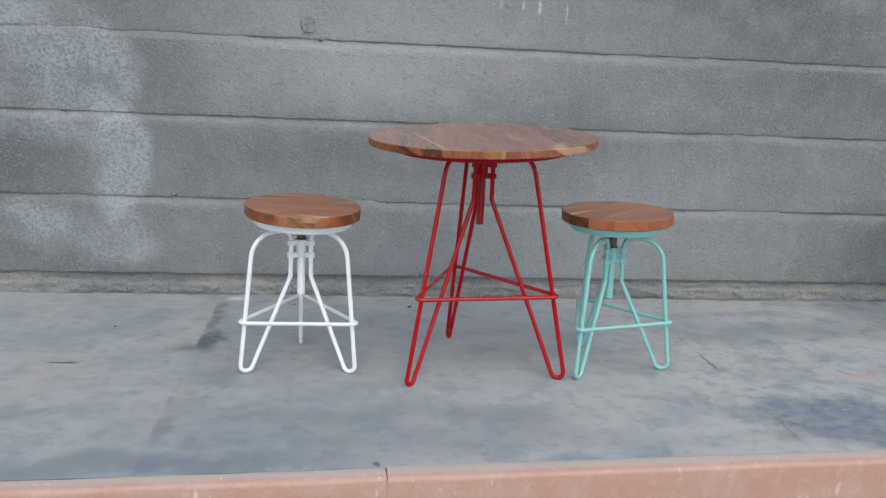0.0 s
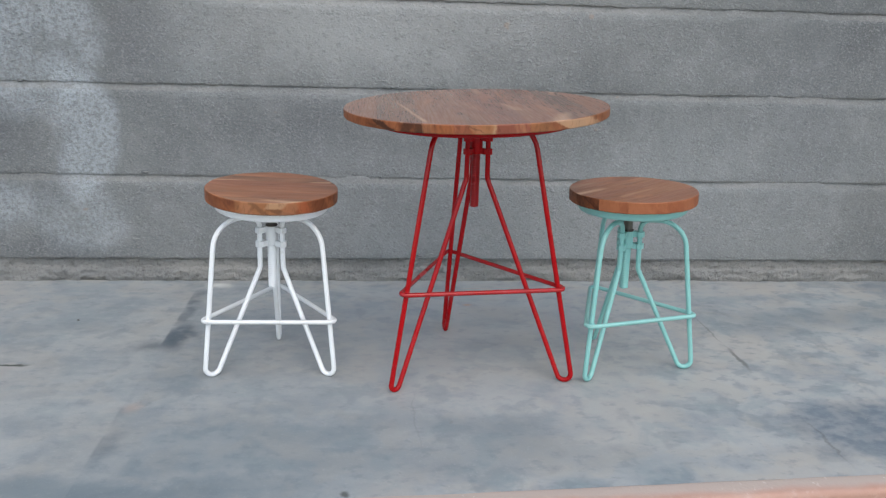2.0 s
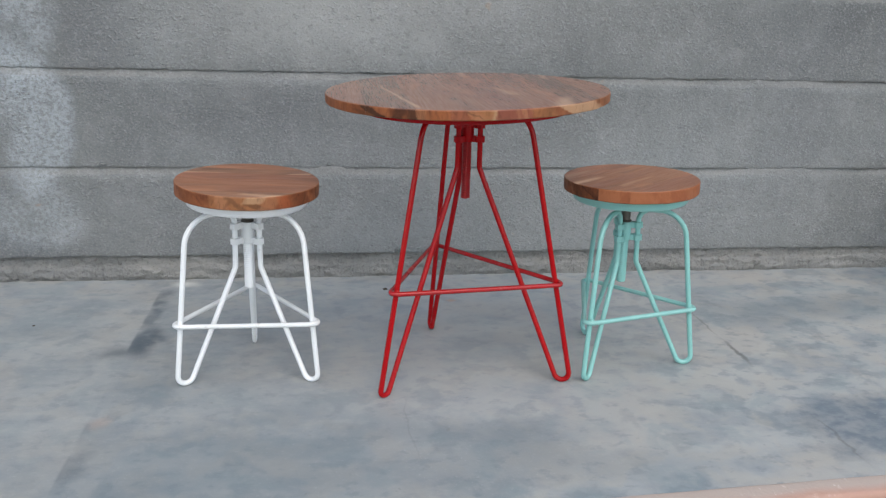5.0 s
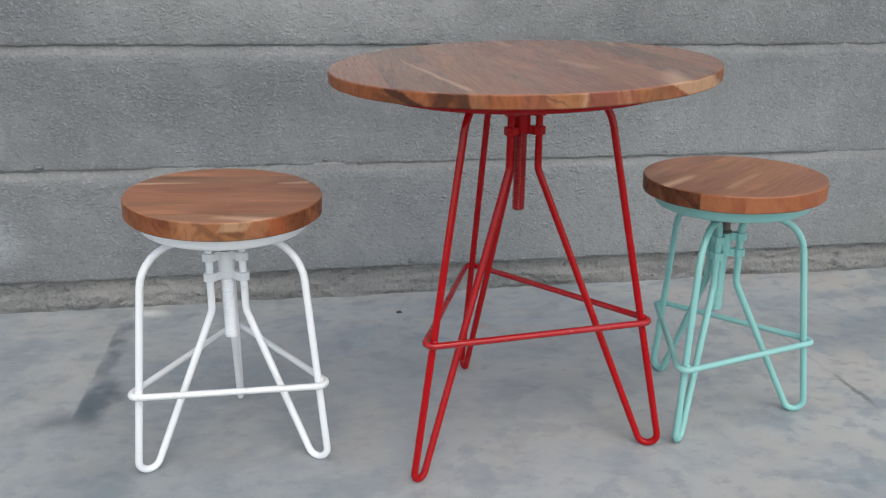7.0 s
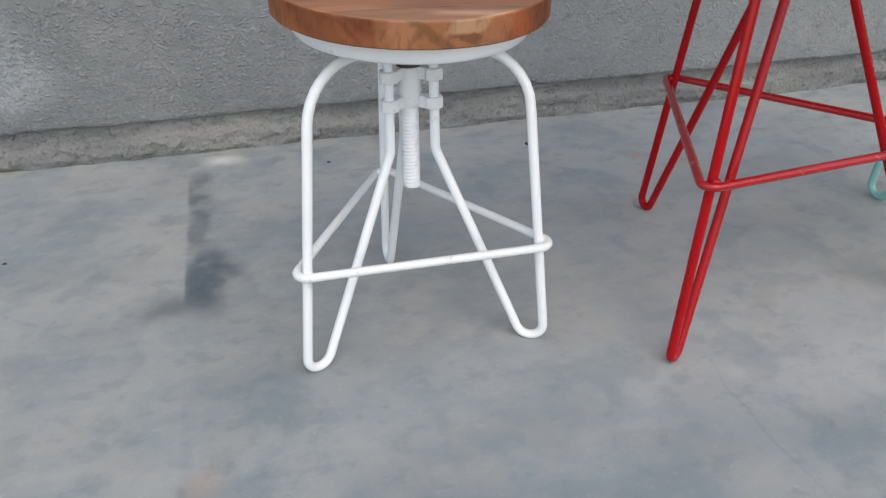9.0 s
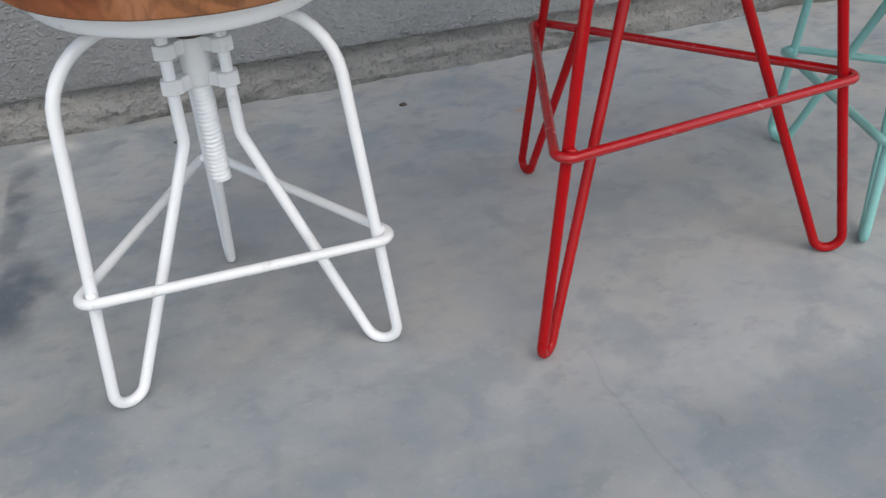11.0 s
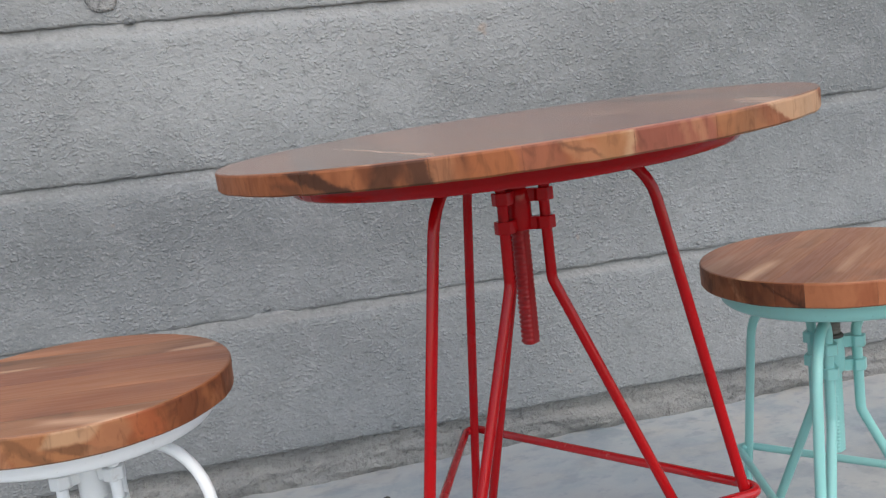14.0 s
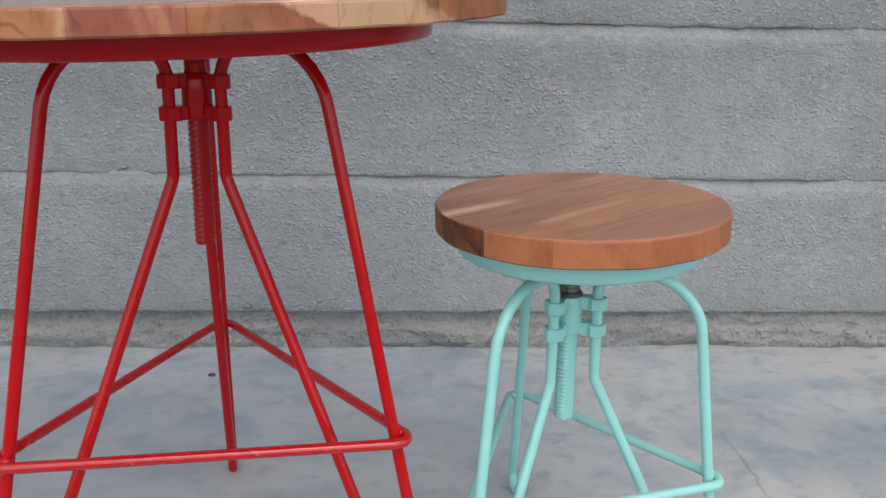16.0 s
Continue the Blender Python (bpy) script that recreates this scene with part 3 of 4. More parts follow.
SEAT_RIM = end_grain("white_stool_rim", (0.05, 0.016, 0.008), (0.20, 0.060, 0.023), (0.28, 0.098, 0.038), 0.4,
                     ((-0.150, -0.110, 0.4, (0.12, 0.036, 0.015), 0.6), (-0.072, -0.058, 0.3, GOLD, 0.5), (-0.058, -0.030, 0.2, PEACH, 0.75), (-0.030, 0.042, 0.5, GOLD, 0.7), (-0.022, -0.006, 1.2, UMBER, 0.45), (0.004, 0.034, 2.4, UMBER, 0.55, -1), (0.000, 0.046, -0.8, CREAM, 0.7, 1),
                      (0.046, 0.083, -0.5, PEACH, 0.55), (0.083, 0.108, 0.4, (0.30, 0.075, 0.028), 0.7), (0.120, 0.150, 0.3, (0.10, 0.032, 0.014), 0.6)), 1, -1.0, 0.4995)
CRACKED = end_grain("cracked_end_grain", (0.028, 0.012, 0.007), (0.150, 0.048, 0.020), (0.23, 0.082, 0.034), 0.55, ((-0.019, -0.014, 1.6, (0.012, 0.006, 0.004), 0.9), (-0.081, -0.076, 0.5, PEACH, 0.8), (-0.076, -0.042, 0.7, (0.055, 0.020, 0.010), 0.55), (-0.042, -0.019, -0.6, (0.075, 0.026, 0.013), 0.6), (-0.014, 0.0, 1.0, (0.06, 0.02, 0.01), 0.6)), middle=0.507)


# ---- mesh helpers ----
def link(name, data, material, parent=None, label=""):
    ob = new(name, data)
    if not data.materials:
        data.materials.append(material)
    if parent is not None:
        ob.parent = parent
    return tagged(ob, label)


def part(name, bm, material, parent, label="", smooth=True, m=None):
    data = bpy.data.meshes.new(name)
    bmesh.ops.recalc_face_normals(bm, faces=bm.faces)
    for f in bm.faces:
        f.smooth = smooth
    bm.to_mesh(data)
    bm.free()
    ob = link(name, data, material, parent, label)
    if m is not None:
        ob.matrix_local = m
    return ob


def rounded(points, radii, closed=False, steps=8):
    """A polyline whose corners are rounded by arcs of these radii."""
    pts, out, count = [Vector(p) for p in points], [], len(points)
    for i, p in enumerate(pts):
        r = radii[i]
        if r <= 0 or (not closed and i in (0, count - 1)):
            out.append(p)
            continue
        a, b = (pts[i - 1] - p).normalized(), (pts[(i + 1) % count] - p).normalized()
        half = a.angle(b) / 2
        middle = p + (a + b).normalized() * (r / math.sin(half))
        start, end = p + a * (r / math.tan(half)) - middle, p + b * (r / math.tan(half)) - middle
        turn, axis = start.angle(end), start.cross(end).normalized()
        out += [middle + Matrix.Rotation(turn * k / steps, 3, axis) @ start for k in range(steps + 1)]
    return out


def tube(bm, pts, radius, closed=False, sides=12):
    """A round bar along a polyline."""
    count, rings, up = len(pts), [], None
    for i, p in enumerate(pts):
        before = pts[i - 1] if closed or i > 0 else p
        after = pts[(i + 1) % count] if closed or i < count - 1 else p
        d = (after - before).normalized()
        if up is None:
            up = d.orthogonal().normalized()
        up = (up - d * up.dot(d)).normalized()
        side = d.cross(up)
        rings.append([bm.verts.new(p + (up * math.cos(t) + side * math.sin(t)) * radius) for t in (2 * math.pi * k / sides for k in range(sides))])
    pairs = list(zip(rings, rings[1:]))
    if closed:
        shift = min(range(sides), key=lambda s: sum((rings[0][(k + s) % sides].co - rings[-1][k].co).length for k in range(sides)))
        pairs.append((rings[-1], rings[0][shift:] + rings[0][:shift]))
    else:
        bm.faces.new(rings[0][::-1])
        bm.faces.new(rings[-1])
    for one, two in pairs:
        for k in range(sides):
            bm.faces.new((one[k], one[(k + 1) % sides], two[(k + 1) % sides], two[k]))


def lathe(bm, profile, sides=64):
    """A turned body from (radius, height) pairs, closed at both ends."""
    rings = [[bm.verts.new((r * math.cos(2 * math.pi * k / sides), r * math.sin(2 * math.pi * k / sides), z)) for k in range(sides)] for r, z in profile]
    for one, two in zip(rings, rings[1:]):
        for k in range(sides):
            bm.faces.new((one[k], one[(k + 1) % sides], two[(k + 1) % sides], two[k]))
    bm.faces.new(rings[0][::-1])
    bm.faces.new(rings[-1])


def thread(bm, radius, low, high, pitch, depth, sides=28, per_turn=4, face=None):
    """A threaded bar: a true helix cut into a round bar; face: the direction of the flat that is milled along it."""
    rows = int((high - low) / pitch * per_turn)
    profile = (0.0, 0.35, 1.0, 0.35)
    rings = []
    for i in range(rows + 1):
        z = low + (high - low) * i / rows
        ring = []
        for k in range(sides):
            phase = (i / per_turn - k / sides) % 1.0 * 4
            j = int(phase) % 4
            cut = profile[j] + (profile[(j + 1) % 4] - profile[j]) * (phase - int(phase))
            r = radius - depth * cut
            t = 2 * math.pi * k / sides
            if face is not None and math.cos(t - face) > 0.5:
                r = min(r, (radius - depth * 1.7) / math.cos(t - face))
            ring.append(bm.verts.new((r * math.cos(t), r * math.sin(t), z)))
        rings.append(ring)
    for one, two in zip(rings, rings[1:]):
        for k in range(sides):
            bm.faces.new((one[k], one[(k + 1) % sides], two[(k + 1) % sides], two[k]))
    bm.faces.new(rings[0][::-1])
    bm.faces.new(rings[-1])


def touch(p, c, radius, side):
    """Where the line from p touches the circle round c; side: +1 or -1."""
    d = Vector(p) - Vector(c)
    t = math.atan2(d.y, d.x) + side * math.acos(radius / d.length)
    return Vector((c[0] + radius * math.cos(t), c[1] + radius * math.sin(t)))


# ---- setting: wall, floor, kerb, ground ----
WALL_Y, FOOT_Y, FRONT_Y, SKEW = 3.758, 3.774, 2.314, 0.041
SEAMS = (0.089, 0.397, 0.717, 1.019, 1.325, 1.635, 1.945, 2.255, 2.56)


def front(x):
    """The terrace edge runs a little askew to the wall."""
    return FRONT_Y + SKEW * (x - 0.81)


def box(name, low, high, material, parent=None):
    bm = bmesh.new()
    bmesh.ops.create_cube(bm, size=1)
    for v in bm.verts:
        v.co = [l + (h - l) * (c + 0.5) for c, l, h in zip(v.co, low, high)]
    return part(name, bm, material, parent, smooth=False)


def sheet(name, rows, material, parent=None, smooth=True):
    """A mesh from a grid of points."""
    tall, wide = len(rows), len(rows[0])
    verts = [tuple(p) for row in rows for p in row]
    faces = [(j * wide + i, j * wide + i + 1, (j + 1) * wide + i + 1, (j + 1) * wide + i) for j in range(tall - 1) for i in range(wide - 1)]
    data = bpy.data.meshes.new(name)
    data.from_pydata(verts, [], faces)
    data.polygons.foreach_set("use_smooth", [smooth] * len(faces))
    return link(name, data, material, parent)


XS = sorted({round(x, 3) for x in [-6 + 0.2 * i for i in range(24)] + [-1.3 + 0.0055 * i for i in range(910)] + [3.75 + 0.25 * i for i in range(18)]})
wall = tagged(box("wall_north", (-6.0, WALL_Y + 0.0165, 0.089), (8.0, WALL_Y + 0.22, 2.56), WALL), "rough grey rendered block wall with weathered pale stains", "wall", kind="structure")


def course(low, high, seed):
    """One course of the wall: a rough face with a ragged, chamfered upper edge."""
    heights = [low, low + 0.002, low + 0.008] + [low + 0.012 + (high - low - 0.043) * k / 18 for k in range(1, 18)] + [high - 0.029, high - 0.025, high - 0.020, high - 0.012, high - 0.004, high + 0.006]
    tall = len(heights)
    rows = [[(x, WALL_Y + 0.018, low + 0.001) for x in XS]]
    for k, z in enumerate(heights):
        row = []
        for x in XS:
            lump = noise.noise((x * 7 + seed, z * 7, seed)) * 0.004 + noise.noise((x * 31, z * 31, seed)) * 0.0022
            y, dz = WALL_Y + lump, 0.0
            ragged = noise.noise((x * 13, seed, 2.0)) * 0.0045 + noise.noise((x * 47, seed, 5.0)) * 0.0035 + noise.noise((x * 105, seed, 8.0)) * 0.0032
            # where the joint was struck full the lip comes forward and the seam closes
            full = max(0.0, min(1.0, 0.12 + 1.6 * noise.noise((x * 2.3, seed * 2, 7.0)) + 0.5 * noise.noise((x * 11, seed, 11.0))))
            if k < 3:
                y, dz = y + (0.003, 0.0008, 0.0)[k], ragged * (0.7, 0.5, 0.2)[k]
            if k >= tall - 5:
                back = (0.0025, 0.0048, 0.0068, 0.0085, 0.0095)[k - tall + 5]
                y = WALL_Y + lump * 0.5 + back * (1.0 - 0.75 * full)
                dz = ragged * (0.9, 0.5, 0.2, 0.0, 0.0)[k - tall + 5]
            row.append((x, y, z + dz))
        rows.append(row)
    rows.append([(x, WALL_Y + 0.018, heights[-1]) for x in XS])
    return sheet("course", rows, WALL, wall)


for number, (low, high) in enumerate(zip(SEAMS, SEAMS[1:])):
    course(low, high, 3.7 * number + 1.3)

footing = tagged(box("footing", (-6.0, FOOT_Y + 0.012, -0.15), (8.0, WALL_Y + 0.215, 0.0875), FOOTING), "crumbling grey-brown mortar footing under the block wall", "footing", kind="structure")
rows = []
for k in range(25):
    z = 0.091 * k / 24
    row = []
    for x in XS:
        lump = noise.noise((x * 9, z * 22, 4.0)) * 0.008 + noise.noise((x * 24, z * 40, 9.0)) * 0.006 + noise.noise((x * 43, z * 75, 2.0)) * 0.0035
        ledge = 0.5 + 0.5 * math.tanh((0.050 + 0.012 * noise.noise((x * 4, 1.0, 3.0)) + 0.006 * noise.noise((x * 21, 1.0, 3.0)) - z) / 0.003)
        skirt = 0.012 * ledge * (0.75 + noise.noise((x * 2.3, 0, 3.0)))
        under = 0.016 * max(0.0, 1 - z / 0.014) * max(0.0, 0.35 + noise.noise((x * 3.1, 0, 5.0)) + 0.6 * noise.noise((x * 14, 0, 5.0)))
        row.append((x, FOOT_Y + lump - skirt + under, z - 0.004 * (k == 0)))
    rows.append(row)
sheet("footing_face", rows, FOOTING, footing)

floor = tagged(box("floor", (-6.0, FRONT_Y - 0.01, -0.17), (8.0, FOOT_Y + 0.02, -0.0015), FLOOR), "blue-grey trowelled cement terrace floor with dark stains", "floor", kind="structure")
for v in floor.data.vertices:
    if v.co.y < FRONT_Y:
        v.co.y = front(v.co.x) + 0.002
JOINTS = (-6.0, -1.505, 0.2195, 1.951, 3.68, 8.0)
for left, right in zip(JOINTS, JOINTS[1:]):
    across = [left] + [left + (right - left) * k / 40 for k in range(1, 40)] + [right]
    rows = [[(x, front(x) + (FOOT_Y + 0.015 - front(x)) * k / 40 + (noise.noise((x * 6, 0, 8.0)) * 0.004 if k == 0 else 0), noise.noise((x * 2.5, k * 0.09, 6.0)) * 0.0012 + 0.0004) for x in across] for k in range(41)]
    sheet("slab", rows, FLOOR, floor)

kerb = tagged(box("kerb", (-6.0, FRONT_Y - 0.052, -0.17), (8.0, FRONT_Y - 0.0105, -0.006), KERB), "terracotta-coloured kerb with cement-smeared nosing along the terrace edge", "kerb", kind="structure")
ENDS = (-6.0, -3.69, -2.19, -0.69, 0.811, 2.311, 3.811, 5.311, 8.0)
for left, right in zip(ENDS, ENDS[1:]):
    across = [left + 0.0015] + [left + (right - left) * k / 60 for k in range(1, 60)] + [right - 0.0015]
    profile = [(FRONT_Y + 0.0005, -0.005), (FRONT_Y, -0.0004), (FRONT_Y - 0.002, 0.0002), (FRONT_Y - 0.012, 0.0008)] if left < 0 else [(FRONT_Y + 0.006, -0.006), (FRONT_Y + 0.005, 0.0012), (FRONT_Y + 0.003, 0.0015), (FRONT_Y - 0.012, 0.0022)]
    profile += [(FRONT_Y - 0.035, 0.0005)]
    profile += [(FRONT_Y - 0.042 - 0.012 * math.sin(t), -0.012 + 0.012 * math.cos(t)) for t in (radians(90) * k / 6 for k in range(7))]
    profile += [(FRONT_Y - 0.055, -0.05), (FRONT_Y - 0.056, -0.10), (FRONT_Y - 0.057, -0.168)]
    rows = [[(x + noise.noise((x, y * 20, z * 20)) * 0.001, y + noise.noise((x * 8, y * 5, 1.0)) * 0.0022, z + noise.noise((x * 7, y * 9, 3.0)) * 0.0012) for x in across] for y, z in profile]
    sheet("kerb_piece", rows, KERB, kerb)
kerb.matrix_world = pose(0.81, FRONT_Y, 0, 0, 0, math.degrees(math.atan(SKEW))) @ pose(-0.81, -FRONT_Y, 0)

bm = bmesh.new()
bmesh.ops.create_grid(bm, x_segments=40, y_segments=40, size=600)
ground = tagged(part("ground", bm, EARTH, None, m=pose(0, 0, -0.171)), "bare pale earth ground below the terrace", "ground", kind="structure")


# ---- furniture ----
ROD = 0.0068


def plank(parent, a, b, radius, low, high, material, edge, m):
    """One board of a round top: the strip a..b of the disc, with eased edges. The grain runs along y."""
    layers = tuple((inset, z, 0.00012) for inset, z in ((0.0016, low), (0.0, low + 0.0018), (0.0, high - 0.0030), (0.0007, high - 0.0011), (0.0024, high)))
    bm, rings = bmesh.new(), []
    for inset, z, gap in layers:
        r = radius - inset
        lo, hi = max(a + gap, -r * 0.9999), min(b - gap, r * 0.9999)
        t0, t1 = math.asin(lo / r), math.asin(hi / r)
        ts = [t0 + (t1 - t0) * k / 22 for k in range(23)]
        ring = [(r * math.sin(t), r * math.cos(t)) for t in ts] + [(r * math.sin(t), -r * math.cos(t)) for t in ts[::-1]]
        swell = [1 + 0.004 * noise.noise((5 * x, 5 * y, radius * 9)) + 0.0025 * noise.noise((38 * x, 38 * y, 30 * z)) for x, y in ring]
        rings.append([bm.verts.new((x, y * s, z + (0.0008 * noise.noise((30 * x, 30 * y, 4.0)) if z < low + 0.003 else 0))) for (x, y), s in zip(ring, swell)])
    size = len(rings[0])
    for one, two in zip(rings, rings[1:]):
        for k in range(size):
            bm.faces.new((one[k], one[(k + 1) % size], two[(k + 1) % size], two[k])).material_index = 1 if two is not rings[-1] else 0
    bm.faces.new(rings[0][::-1])
    bm.faces.new(rings[-1])
    ob = part("plank", bm, material, parent, smooth=False, m=m)
    ob.data.materials.append(edge)
    return ob


def hairpin(spec):
    """The closed outline of one leg in its upright plane, and how far out its outer bar stands at the foot ring."""
    c = (spec["foot"], spec["bend"] + ROD)
    outer_top, elbow = Vector(spec["outer"]), Vector(spec["elbow"])
    outer_foot, inner_foot = touch(outer_top, c, spec["bend"], -1), touch(elbow, c, spec["bend"], 1)
    t0 = math.atan2(outer_foot.y - c[1], outer_foot.x - c[0])
    t1 = math.atan2(inner_foot.y - c[1], inner_foot.x - c[0])
    if t1 > t0:
        t1 -= 2 * math.pi
    arc = [(c[0] + spec["bend"] * math.cos(t0 + (t1 - t0) * k / 12), c[1] + spec["bend"] * math.sin(t0 + (t1 - t0) * k / 12)) for k in range(1, 12)]
    slope = (outer_top - outer_foot).normalized()
    shoulder = outer_top + slope * ((spec["top"] - outer_top.y) / slope.y)
    flat = [tuple(outer_foot)] + arc + [tuple(inner_foot), tuple(elbow), (spec["grip"], spec["top"]), tuple(shoulder)]
    radii = [0.0] * (len(arc) + 2) + [0.03, spec["crook"], spec["sweep"]]
    out = outer_foot + slope * ((spec["ring"] - outer_foot.y) / slope.y)
    return rounded([(r, 0, z) for r, z in flat], radii, closed=True), out.x


def crank_frame(base, paint, spec, spindle=None):
    """Three hairpin legs, foot ring, clamp hub and screw, round the local z axis. The first leg points along local x; odd: how single legs differ, by number."""
    turns = [120 * k + off for k, off in enumerate(spec["off"])]
    reach = []
    for k in range(3):
        path, out = hairpin({**spec, **spec["odd"].get(k, {})})
        bm = bmesh.new()
        tube(bm, path, ROD, closed=True)
        part("leg", bm, paint, base, m=pose(0, 0, 0, 0, 0, turns[k]))
        reach.append(out)
    # foot ring: straight bars from leg to leg, bent round the outside of each
    z, bend, ring = spec["ring"], 0.0155, []
    for k in range(3):
        turn = radians(turns[k])
        middle = Vector(((reach[k] - 0.002) * math.cos(turn), (reach[k] - 0.002) * math.sin(turn), z))
        ring += [middle + Vector((math.cos(turn + s), math.sin(turn + s), 0)) * bend for s in (radians(-60 + 120 * j / 10) for j in range(11))]
    bm = bmesh.new()
    tube(bm, ring, ROD * 0.92, closed=True)
    part("foot_ring", bm, SCUFFED.get(paint, paint), base)
    for k in range(3):
        bm = bmesh.new()
        bmesh.ops.create_icosphere(bm, subdivisions=2, radius=0.0062)
        for v in bm.verts:
            v.co *= 1 + 0.4 * noise.noise(v.co * 260 + Vector((k, k, z)))
        part("weld_bead", bm, paint, base, m=pose(0, 0, 0, 0, 0, turns[k]) @ pose(reach[k] + 0.003, 0.006, z + 0.004))
    # hub: a threaded nut with three pairs of lugs that grip the legs
    low, high = spec["hub"]
    middle, waist = (low + high) / 2, (high - low) / 2
    bm = bmesh.new()
    lathe(bm, [(0.0125, low), (0.0142, low + 0.001)] + [(0.0166 - 0.0012 * (k / 4) ** 2, middle + (waist - 0.003) * k / 4) for k in range(-4, 5)] + [(0.0142, high - 0.001), (0.0125, high)], 28)
    grimy = SCUFFED[paint] if paint is WHITE else paint
    hub = part("hub", bm, grimy, base)
    for k in range(3):
        for z0 in (low + 0.0005, high - 0.0165):
            bm = bmesh.new()
            r, half, tall = spec["grip"], 0.0062, 0.0160
            shape = [(0.010, -half), (r - 0.009, -half), (r - 0.0065, -0.0118), (r + 0.0065, -0.0118), (r + 0.0135, 0.0), (r + 0.0065, 0.0118), (r - 0.0065, 0.0118), (r - 0.009, half), (0.010, half)]
            under = [bm.verts.new((x, y, z0)) for x, y in shape]
            over = [bm.verts.new((x, y, z0 + tall)) for x, y in shape]
            bm.faces.new(under[::-1])
            bm.faces.new(over)
            for i in range(len(shape)):
                j = (i + 1) % len(shape)
                bm.faces.new((under[i], under[j], over[j], over[i]))
            bmesh.ops.bevel(bm, geom=bm.edges[:], offset=0.0011, segments=1, affect="EDGES")
            part("lug", bm, grimy, hub, smooth=False, m=pose(0, 0, 0, 0, 0, turns[k]))
    bm = bmesh.new()
    thread(bm, spec["screw"], spec["end"], low + 0.002, spec["pitch"], spec["cut"], face=None if spec["face"] is None else radians(spec["face"]) - base.matrix_world.to_euler().z)
    part("screw", bm, DARK_RED if paint is RED else paint, base)
    bm = bmesh.new()
    thread(bm, spec["screw"], high - 0.002, spec["plate"], spec["pitch"], 0.0012)
    if spindle:
        cap = bmesh.new()
        lathe(cap, ((0.0120, high - 0.001), (0.0158, high - 0.0005), (0.0165, high + 0.002), (0.0150, high + 0.0045), (0.0128, high + 0.005)), 24)
        part("collar", cap, RUSTY, base, "rusty brown steel collar")
    part("spindle", bm, spindle or paint, base, "dark greased bare steel spindle" if spindle else "")


def round_top(base, boards, radius, low, high, plate_low, plate_radius, paint, tilt, grain, shift):
    """The boards of the top and the pressed steel pan under them. tilt: degrees by which it rises towards y and dips towards x on its screw; grain: the boards' turn; both in the world's axes."""
    turn = base.matrix_world.to_euler().z
    lean = Matrix.Translation((0, 0, low)) @ Matrix.Rotation(-turn, 4, "Z") @ pose(*shift, 0, *tilt, 0) @ Matrix.Translation((0, 0, -low))
    for a, b, material, edge in boards:
        plank(base, a, b, radius, low, high, material, edge, lean @ pose(0, 0, 0, 0, 0, grain))
    bm = bmesh.new()
    r, h = plate_radius, low - plate_low
    lathe(bm, ((r * 0.05, low - 0.0028), (r - 0.0085, low - 0.0028), (r - 0.009, plate_low + 0.002), (r - 0.0075, plate_low), (r - 0.0045, plate_low + 0.0004), (r - 0.0018, plate_low + 0.12 * h), (r - 0.0004, plate_low + 0.4 * h), (r, plate_low + 0.75 * h), (r, low - 0.0003), (r * 0.05, low - 0.0003)), 96)
    part("top_plate", bm, paint, base, m=lean)


def stool(x, y, turn, paint, boards, top, tilt, lean, grain, label, shift=(0, 0), off=(0, 0, 0), odd=dict(), face=None, thick=0.032, **more):
    base = tagged(new("stool"), label, "stool", "stools by the table")
    base.matrix_world = pose(x, y, 0, 0, 0, turn)
    spec = dict(foot=0.1795, bend=0.0205, outer=(0.165, 0.33), elbow=(0.036, 0.292), grip=0.034, top=0.437, crook=0.03, sweep=0.078, ring=0.163,
                hub=(0.351, 0.401), screw=0.0130, end=0.2325, pitch=0.0052, plate=top - thick - 0.003, off=off, cut=0.0019, face=face, odd=odd)
    spec.update(more)
    crank_frame(base, paint, spec, GREASE)
    # the frame stands a little crooked: it leans over towards x as it rises
    over = Matrix.Rotation(-radians(turn), 4, "Z") @ Vector((lean, 0, 0))
    for ob in base.children_recursive:
        ob.data = ob.data.copy()
        at = ob.matrix_basis
        ob.data.transform(at.inverted() @ Matrix(((1, 0, over.x, 0), (0, 1, over.y, 0), (0, 0, 1, 0), (0, 0, 0, 1))) @ at)
    round_top(base, boards, 0.1755, top - thick, top, top - thick - 0.0257, 0.1515, paint, tilt, grain, shift)
    return base


# the table
table = tagged(new("cafe_table"), "round cafe table, striped hardwood top on red steel hairpin legs", "table")
TABLE_TURN, TABLE_LOW, TABLE_HIGH = -22.5, 0.7265, 0.7488
table.matrix_world = pose(1.1225, 2.989, 0, 0, 0, TABLE_TURN)
crank_frame(table, RED, dict(foot=0.2735, bend=0.0145, outer=(0.1755, 0.59), elbow=(0.034, 0.553), grip=0.032, top=0.7085, crook=0.05, sweep=0.085, ring=0.270,
                             hub=(0.617, 0.669), screw=0.0125, end=0.4715, pitch=0.0062, plate=0.7235, off=(-2.3, 1.5, 1.0), cut=0.0023, face=-50, odd={0: dict(foot=0.2795, bend=0.0195, outer=(0.1785, 0.59))}))
TABLE_BOARDS = [(a, b, TABLE_TOP[k], TABLE_RIM) for a, b, k in ((-0.36, -0.262, 0), (-0.262, -0.160, 1), (-0.160, -0.088, 0), (-0.088, 0.004, 2), (0.004, 0.083, 2), (0.083, 0.186, 0), (0.186, 0.265, 1), (0.265, 0.36, 0))]
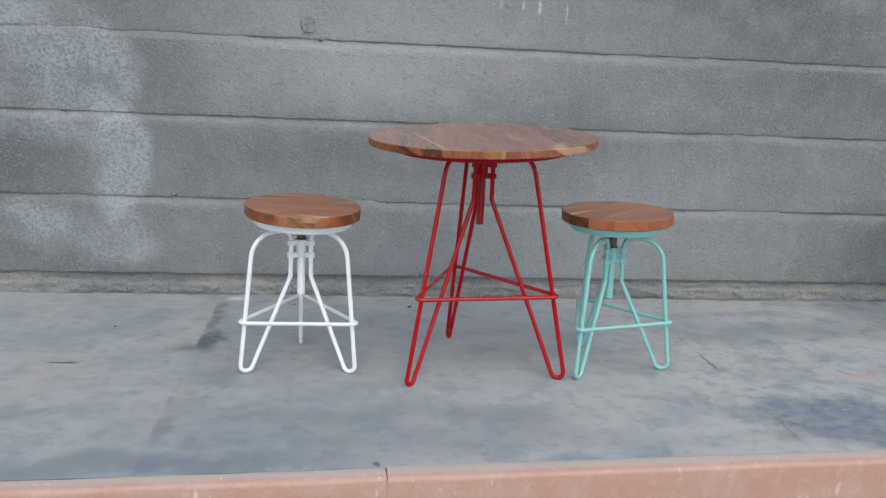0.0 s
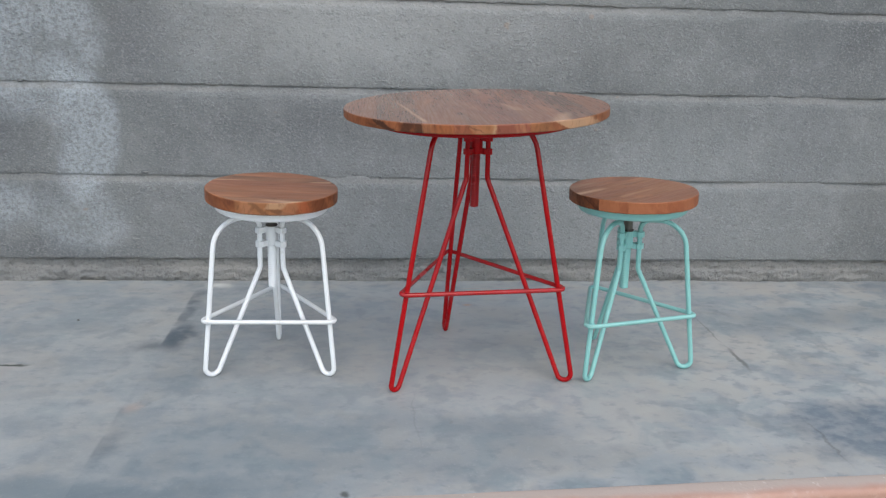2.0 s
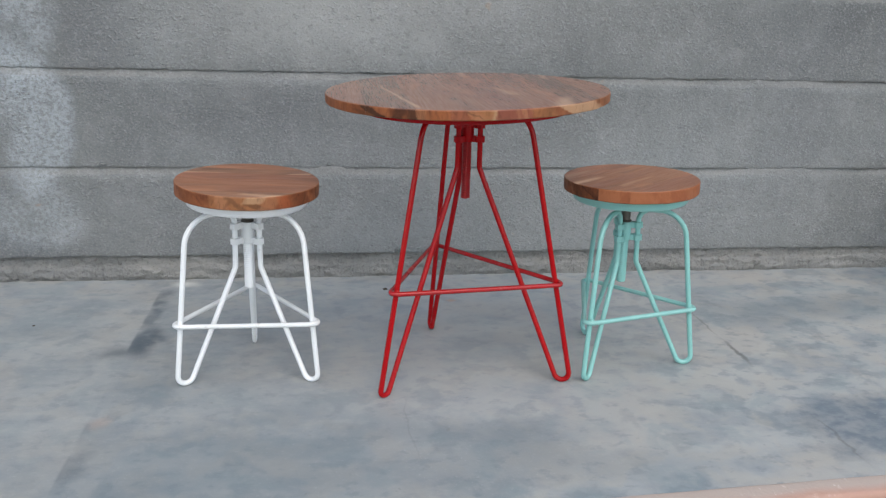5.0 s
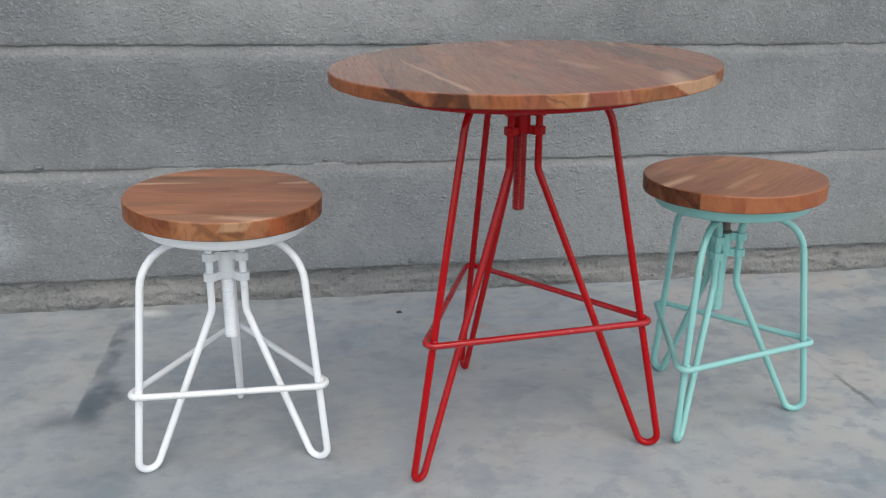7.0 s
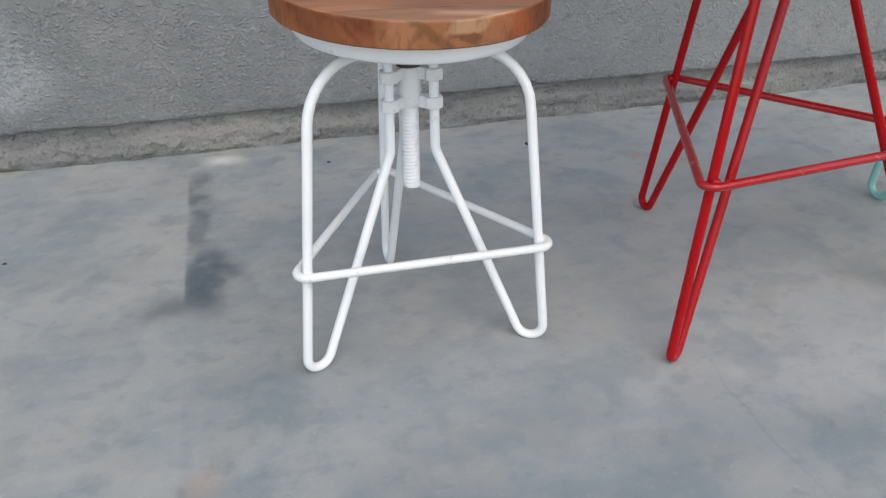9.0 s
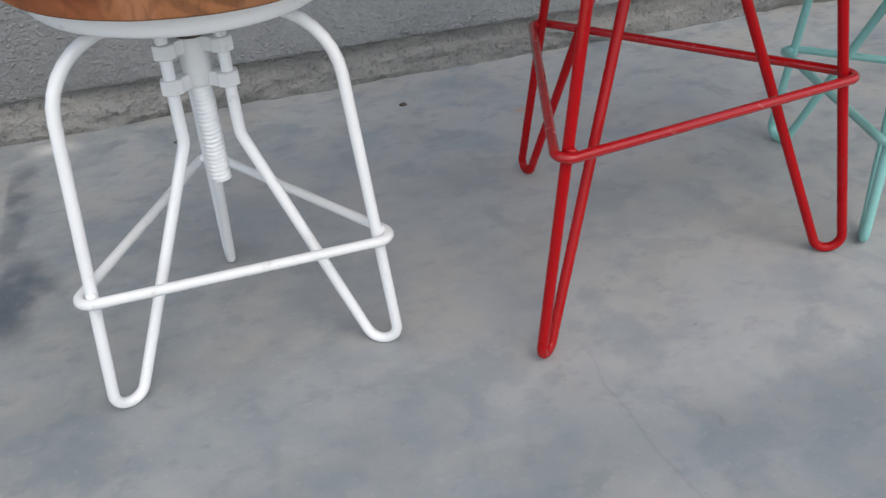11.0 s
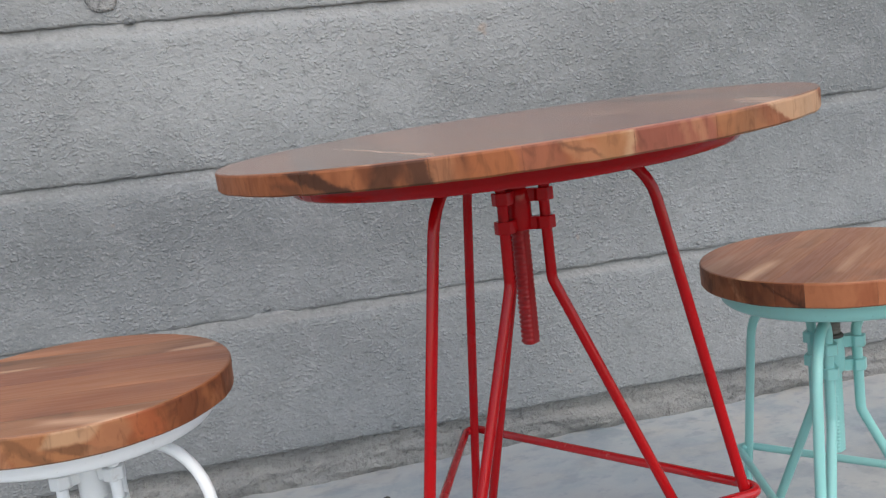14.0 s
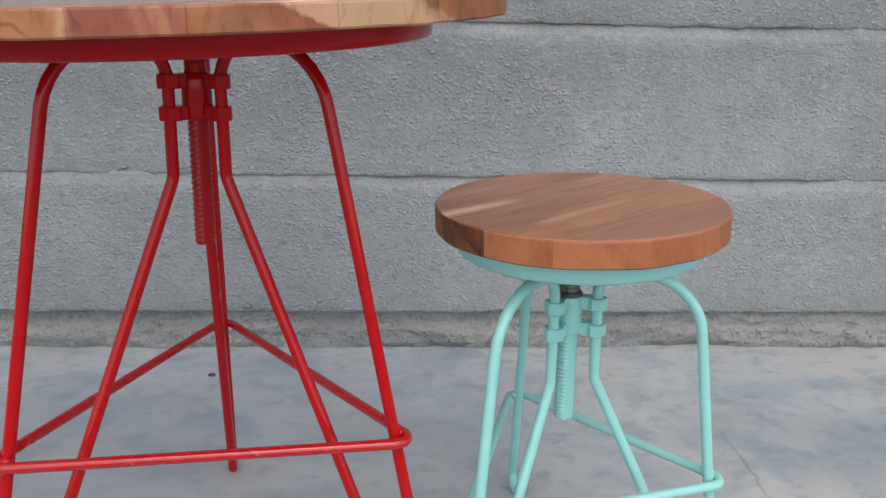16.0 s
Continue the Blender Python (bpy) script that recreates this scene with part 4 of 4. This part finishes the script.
round_top(table, TABLE_BOARDS, 0.348, TABLE_LOW, TABLE_HIGH, 0.7035, 0.269, RED, (1.5, -2.3), 0, (-0.0055, -0.004))

WHITE_BOARDS = [(a, b, WHITE_TOP[k], SEAT_RIM) for a, b, k in ((-0.18, -0.124, 1), (-0.124, -0.056, 0), (-0.056, 0.002, 0), (0.002, 0.057, 2), (0.057, 0.112, 1), (0.112, 0.18, 0))]
MINT_BOARDS = ((-0.18, -0.078, MINT_TOP[2], CRACKED), (-0.078, -0.025, MINT_TOP[0], CRACKED), (-0.025, 0.012, MINT_TOP[2], CRACKED), (0.012, 0.088, MINT_TOP[0], PLAIN), (0.088, 0.18, MINT_TOP[2], PLAIN))
stool(0.569, 3.015, -29.7, WHITE, WHITE_BOARDS, 0.516, (1.8, 1.7), 0.005, 90, "white steel hairpin stool with a round brown hardwood seat", (0.006, -0.005), (-0.7, 2.0, -1.2), hub=(0.351, 0.407), outer=(0.169, 0.33), ring=0.1655, thick=0.033)
stool(1.571, 3.005, -19.2, MINT, MINT_BOARDS, 0.523, (0.1, -1.9), -0.015, -51, "mint green steel hairpin stool with a round brown hardwood seat", (-0.0015, -0.003), (3.2, -1.0, 5.8), {0: dict(foot=0.186, outer=(0.168, 0.33)), 2: dict(outer=(0.160, 0.33))}, -62, hub=(0.351, 0.4025), ring=0.168)

# ---- small things ----
def lump(name, place, size, seed, material, parent=None, label="", category="", flat=0.6):
    """A small irregular crumb."""
    bm = bmesh.new()
    bmesh.ops.create_icosphere(bm, subdivisions=2, radius=1)
    for v in bm.verts:
        v.co *= 1 + 0.45 * noise.noise(v.co * 1.7 + Vector((seed, seed, 0)))
        v.co = (v.co.x * size[0], v.co.y * size[1], v.co.z * size[2])
    ob = part(name, bm, material, parent, label, m=pose(*place))
    return tagged(ob, category=category) if category else ob


n = Nodes("dry_dirt")
DIRT = n.finish(n.mix(n.noise(300.0, 3.0), (0.035, 0.03, 0.026), (0.11, 0.09, 0.07)), 0.95, n.bump(n.noise(400.0, 2.0), 0.001, 0.6), specular=0.2)

for x, y, size, seed in ((0.967, 3.621, (0.0085, 0.0055, 0.004), 1.0), (0.514, 3.642, (0.004, 0.003, 0.002), 3.0), (-0.09, 3.36, (0.004, 0.003, 0.002), 4.0)):
    lump("dirt_clod", (x, y, size[2] * 0.6), size, seed, DIRT, None, "small dark clod of dirt on the cement floor", "dirt clod")["group"] = "dirt clods"

# crumbs of mortar along the seams, and a round plugged hole
for x, z, size, seed in ((0.042, 0.409, (0.014, 0.007, 0.007), 5.0), (0.60, 1.020, (0.012, 0.006, 0.006), 6.0), (1.19, 0.721, (0.010, 0.006, 0.005), 7.0), (1.02, 0.104, (0.012, 0.006, 0.006), 8.0), (1.78, 0.410, (0.009, 0.005, 0.005), 9.0),
                         (2.22, 0.104, (0.012, 0.006, 0.005), 10.0), (-0.35, 0.719, (0.010, 0.006, 0.005), 11.0), (0.78, 0.410, (0.008, 0.005, 0.004), 12.0)):
    lump("mortar_crumb", (x, WALL_Y + 0.001, z), size, seed, WALL, wall)
bm = bmesh.new()
lathe(bm, ((0.002, 0.0030), (0.007, 0.0032), (0.010, 0.0014), (0.022, 0.0012), (0.0255, 0.0034), (0.0290, 0.0038), (0.0315, 0.0020), (0.0335, -0.006), (0.002, -0.006)), 40)
for v in bm.verts:
    v.co.z += noise.noise(v.co * 90) * 0.0012
    v.co.xy *= 1 + 0.18 * noise.noise(v.co * 45)
part("plugged_hole", bm, FOOTING, wall, m=pose(0.556, WALL_Y - 0.001, 1.073, 90, 0, 0))

# a further stool, of which hardly more than a foot is seen
stool(3.068, 3.375, 60, YELLOW, MINT_BOARDS, 0.51, (0, 0), 0.0, 20, "yellow steel hairpin stool with a round hardwood seat")
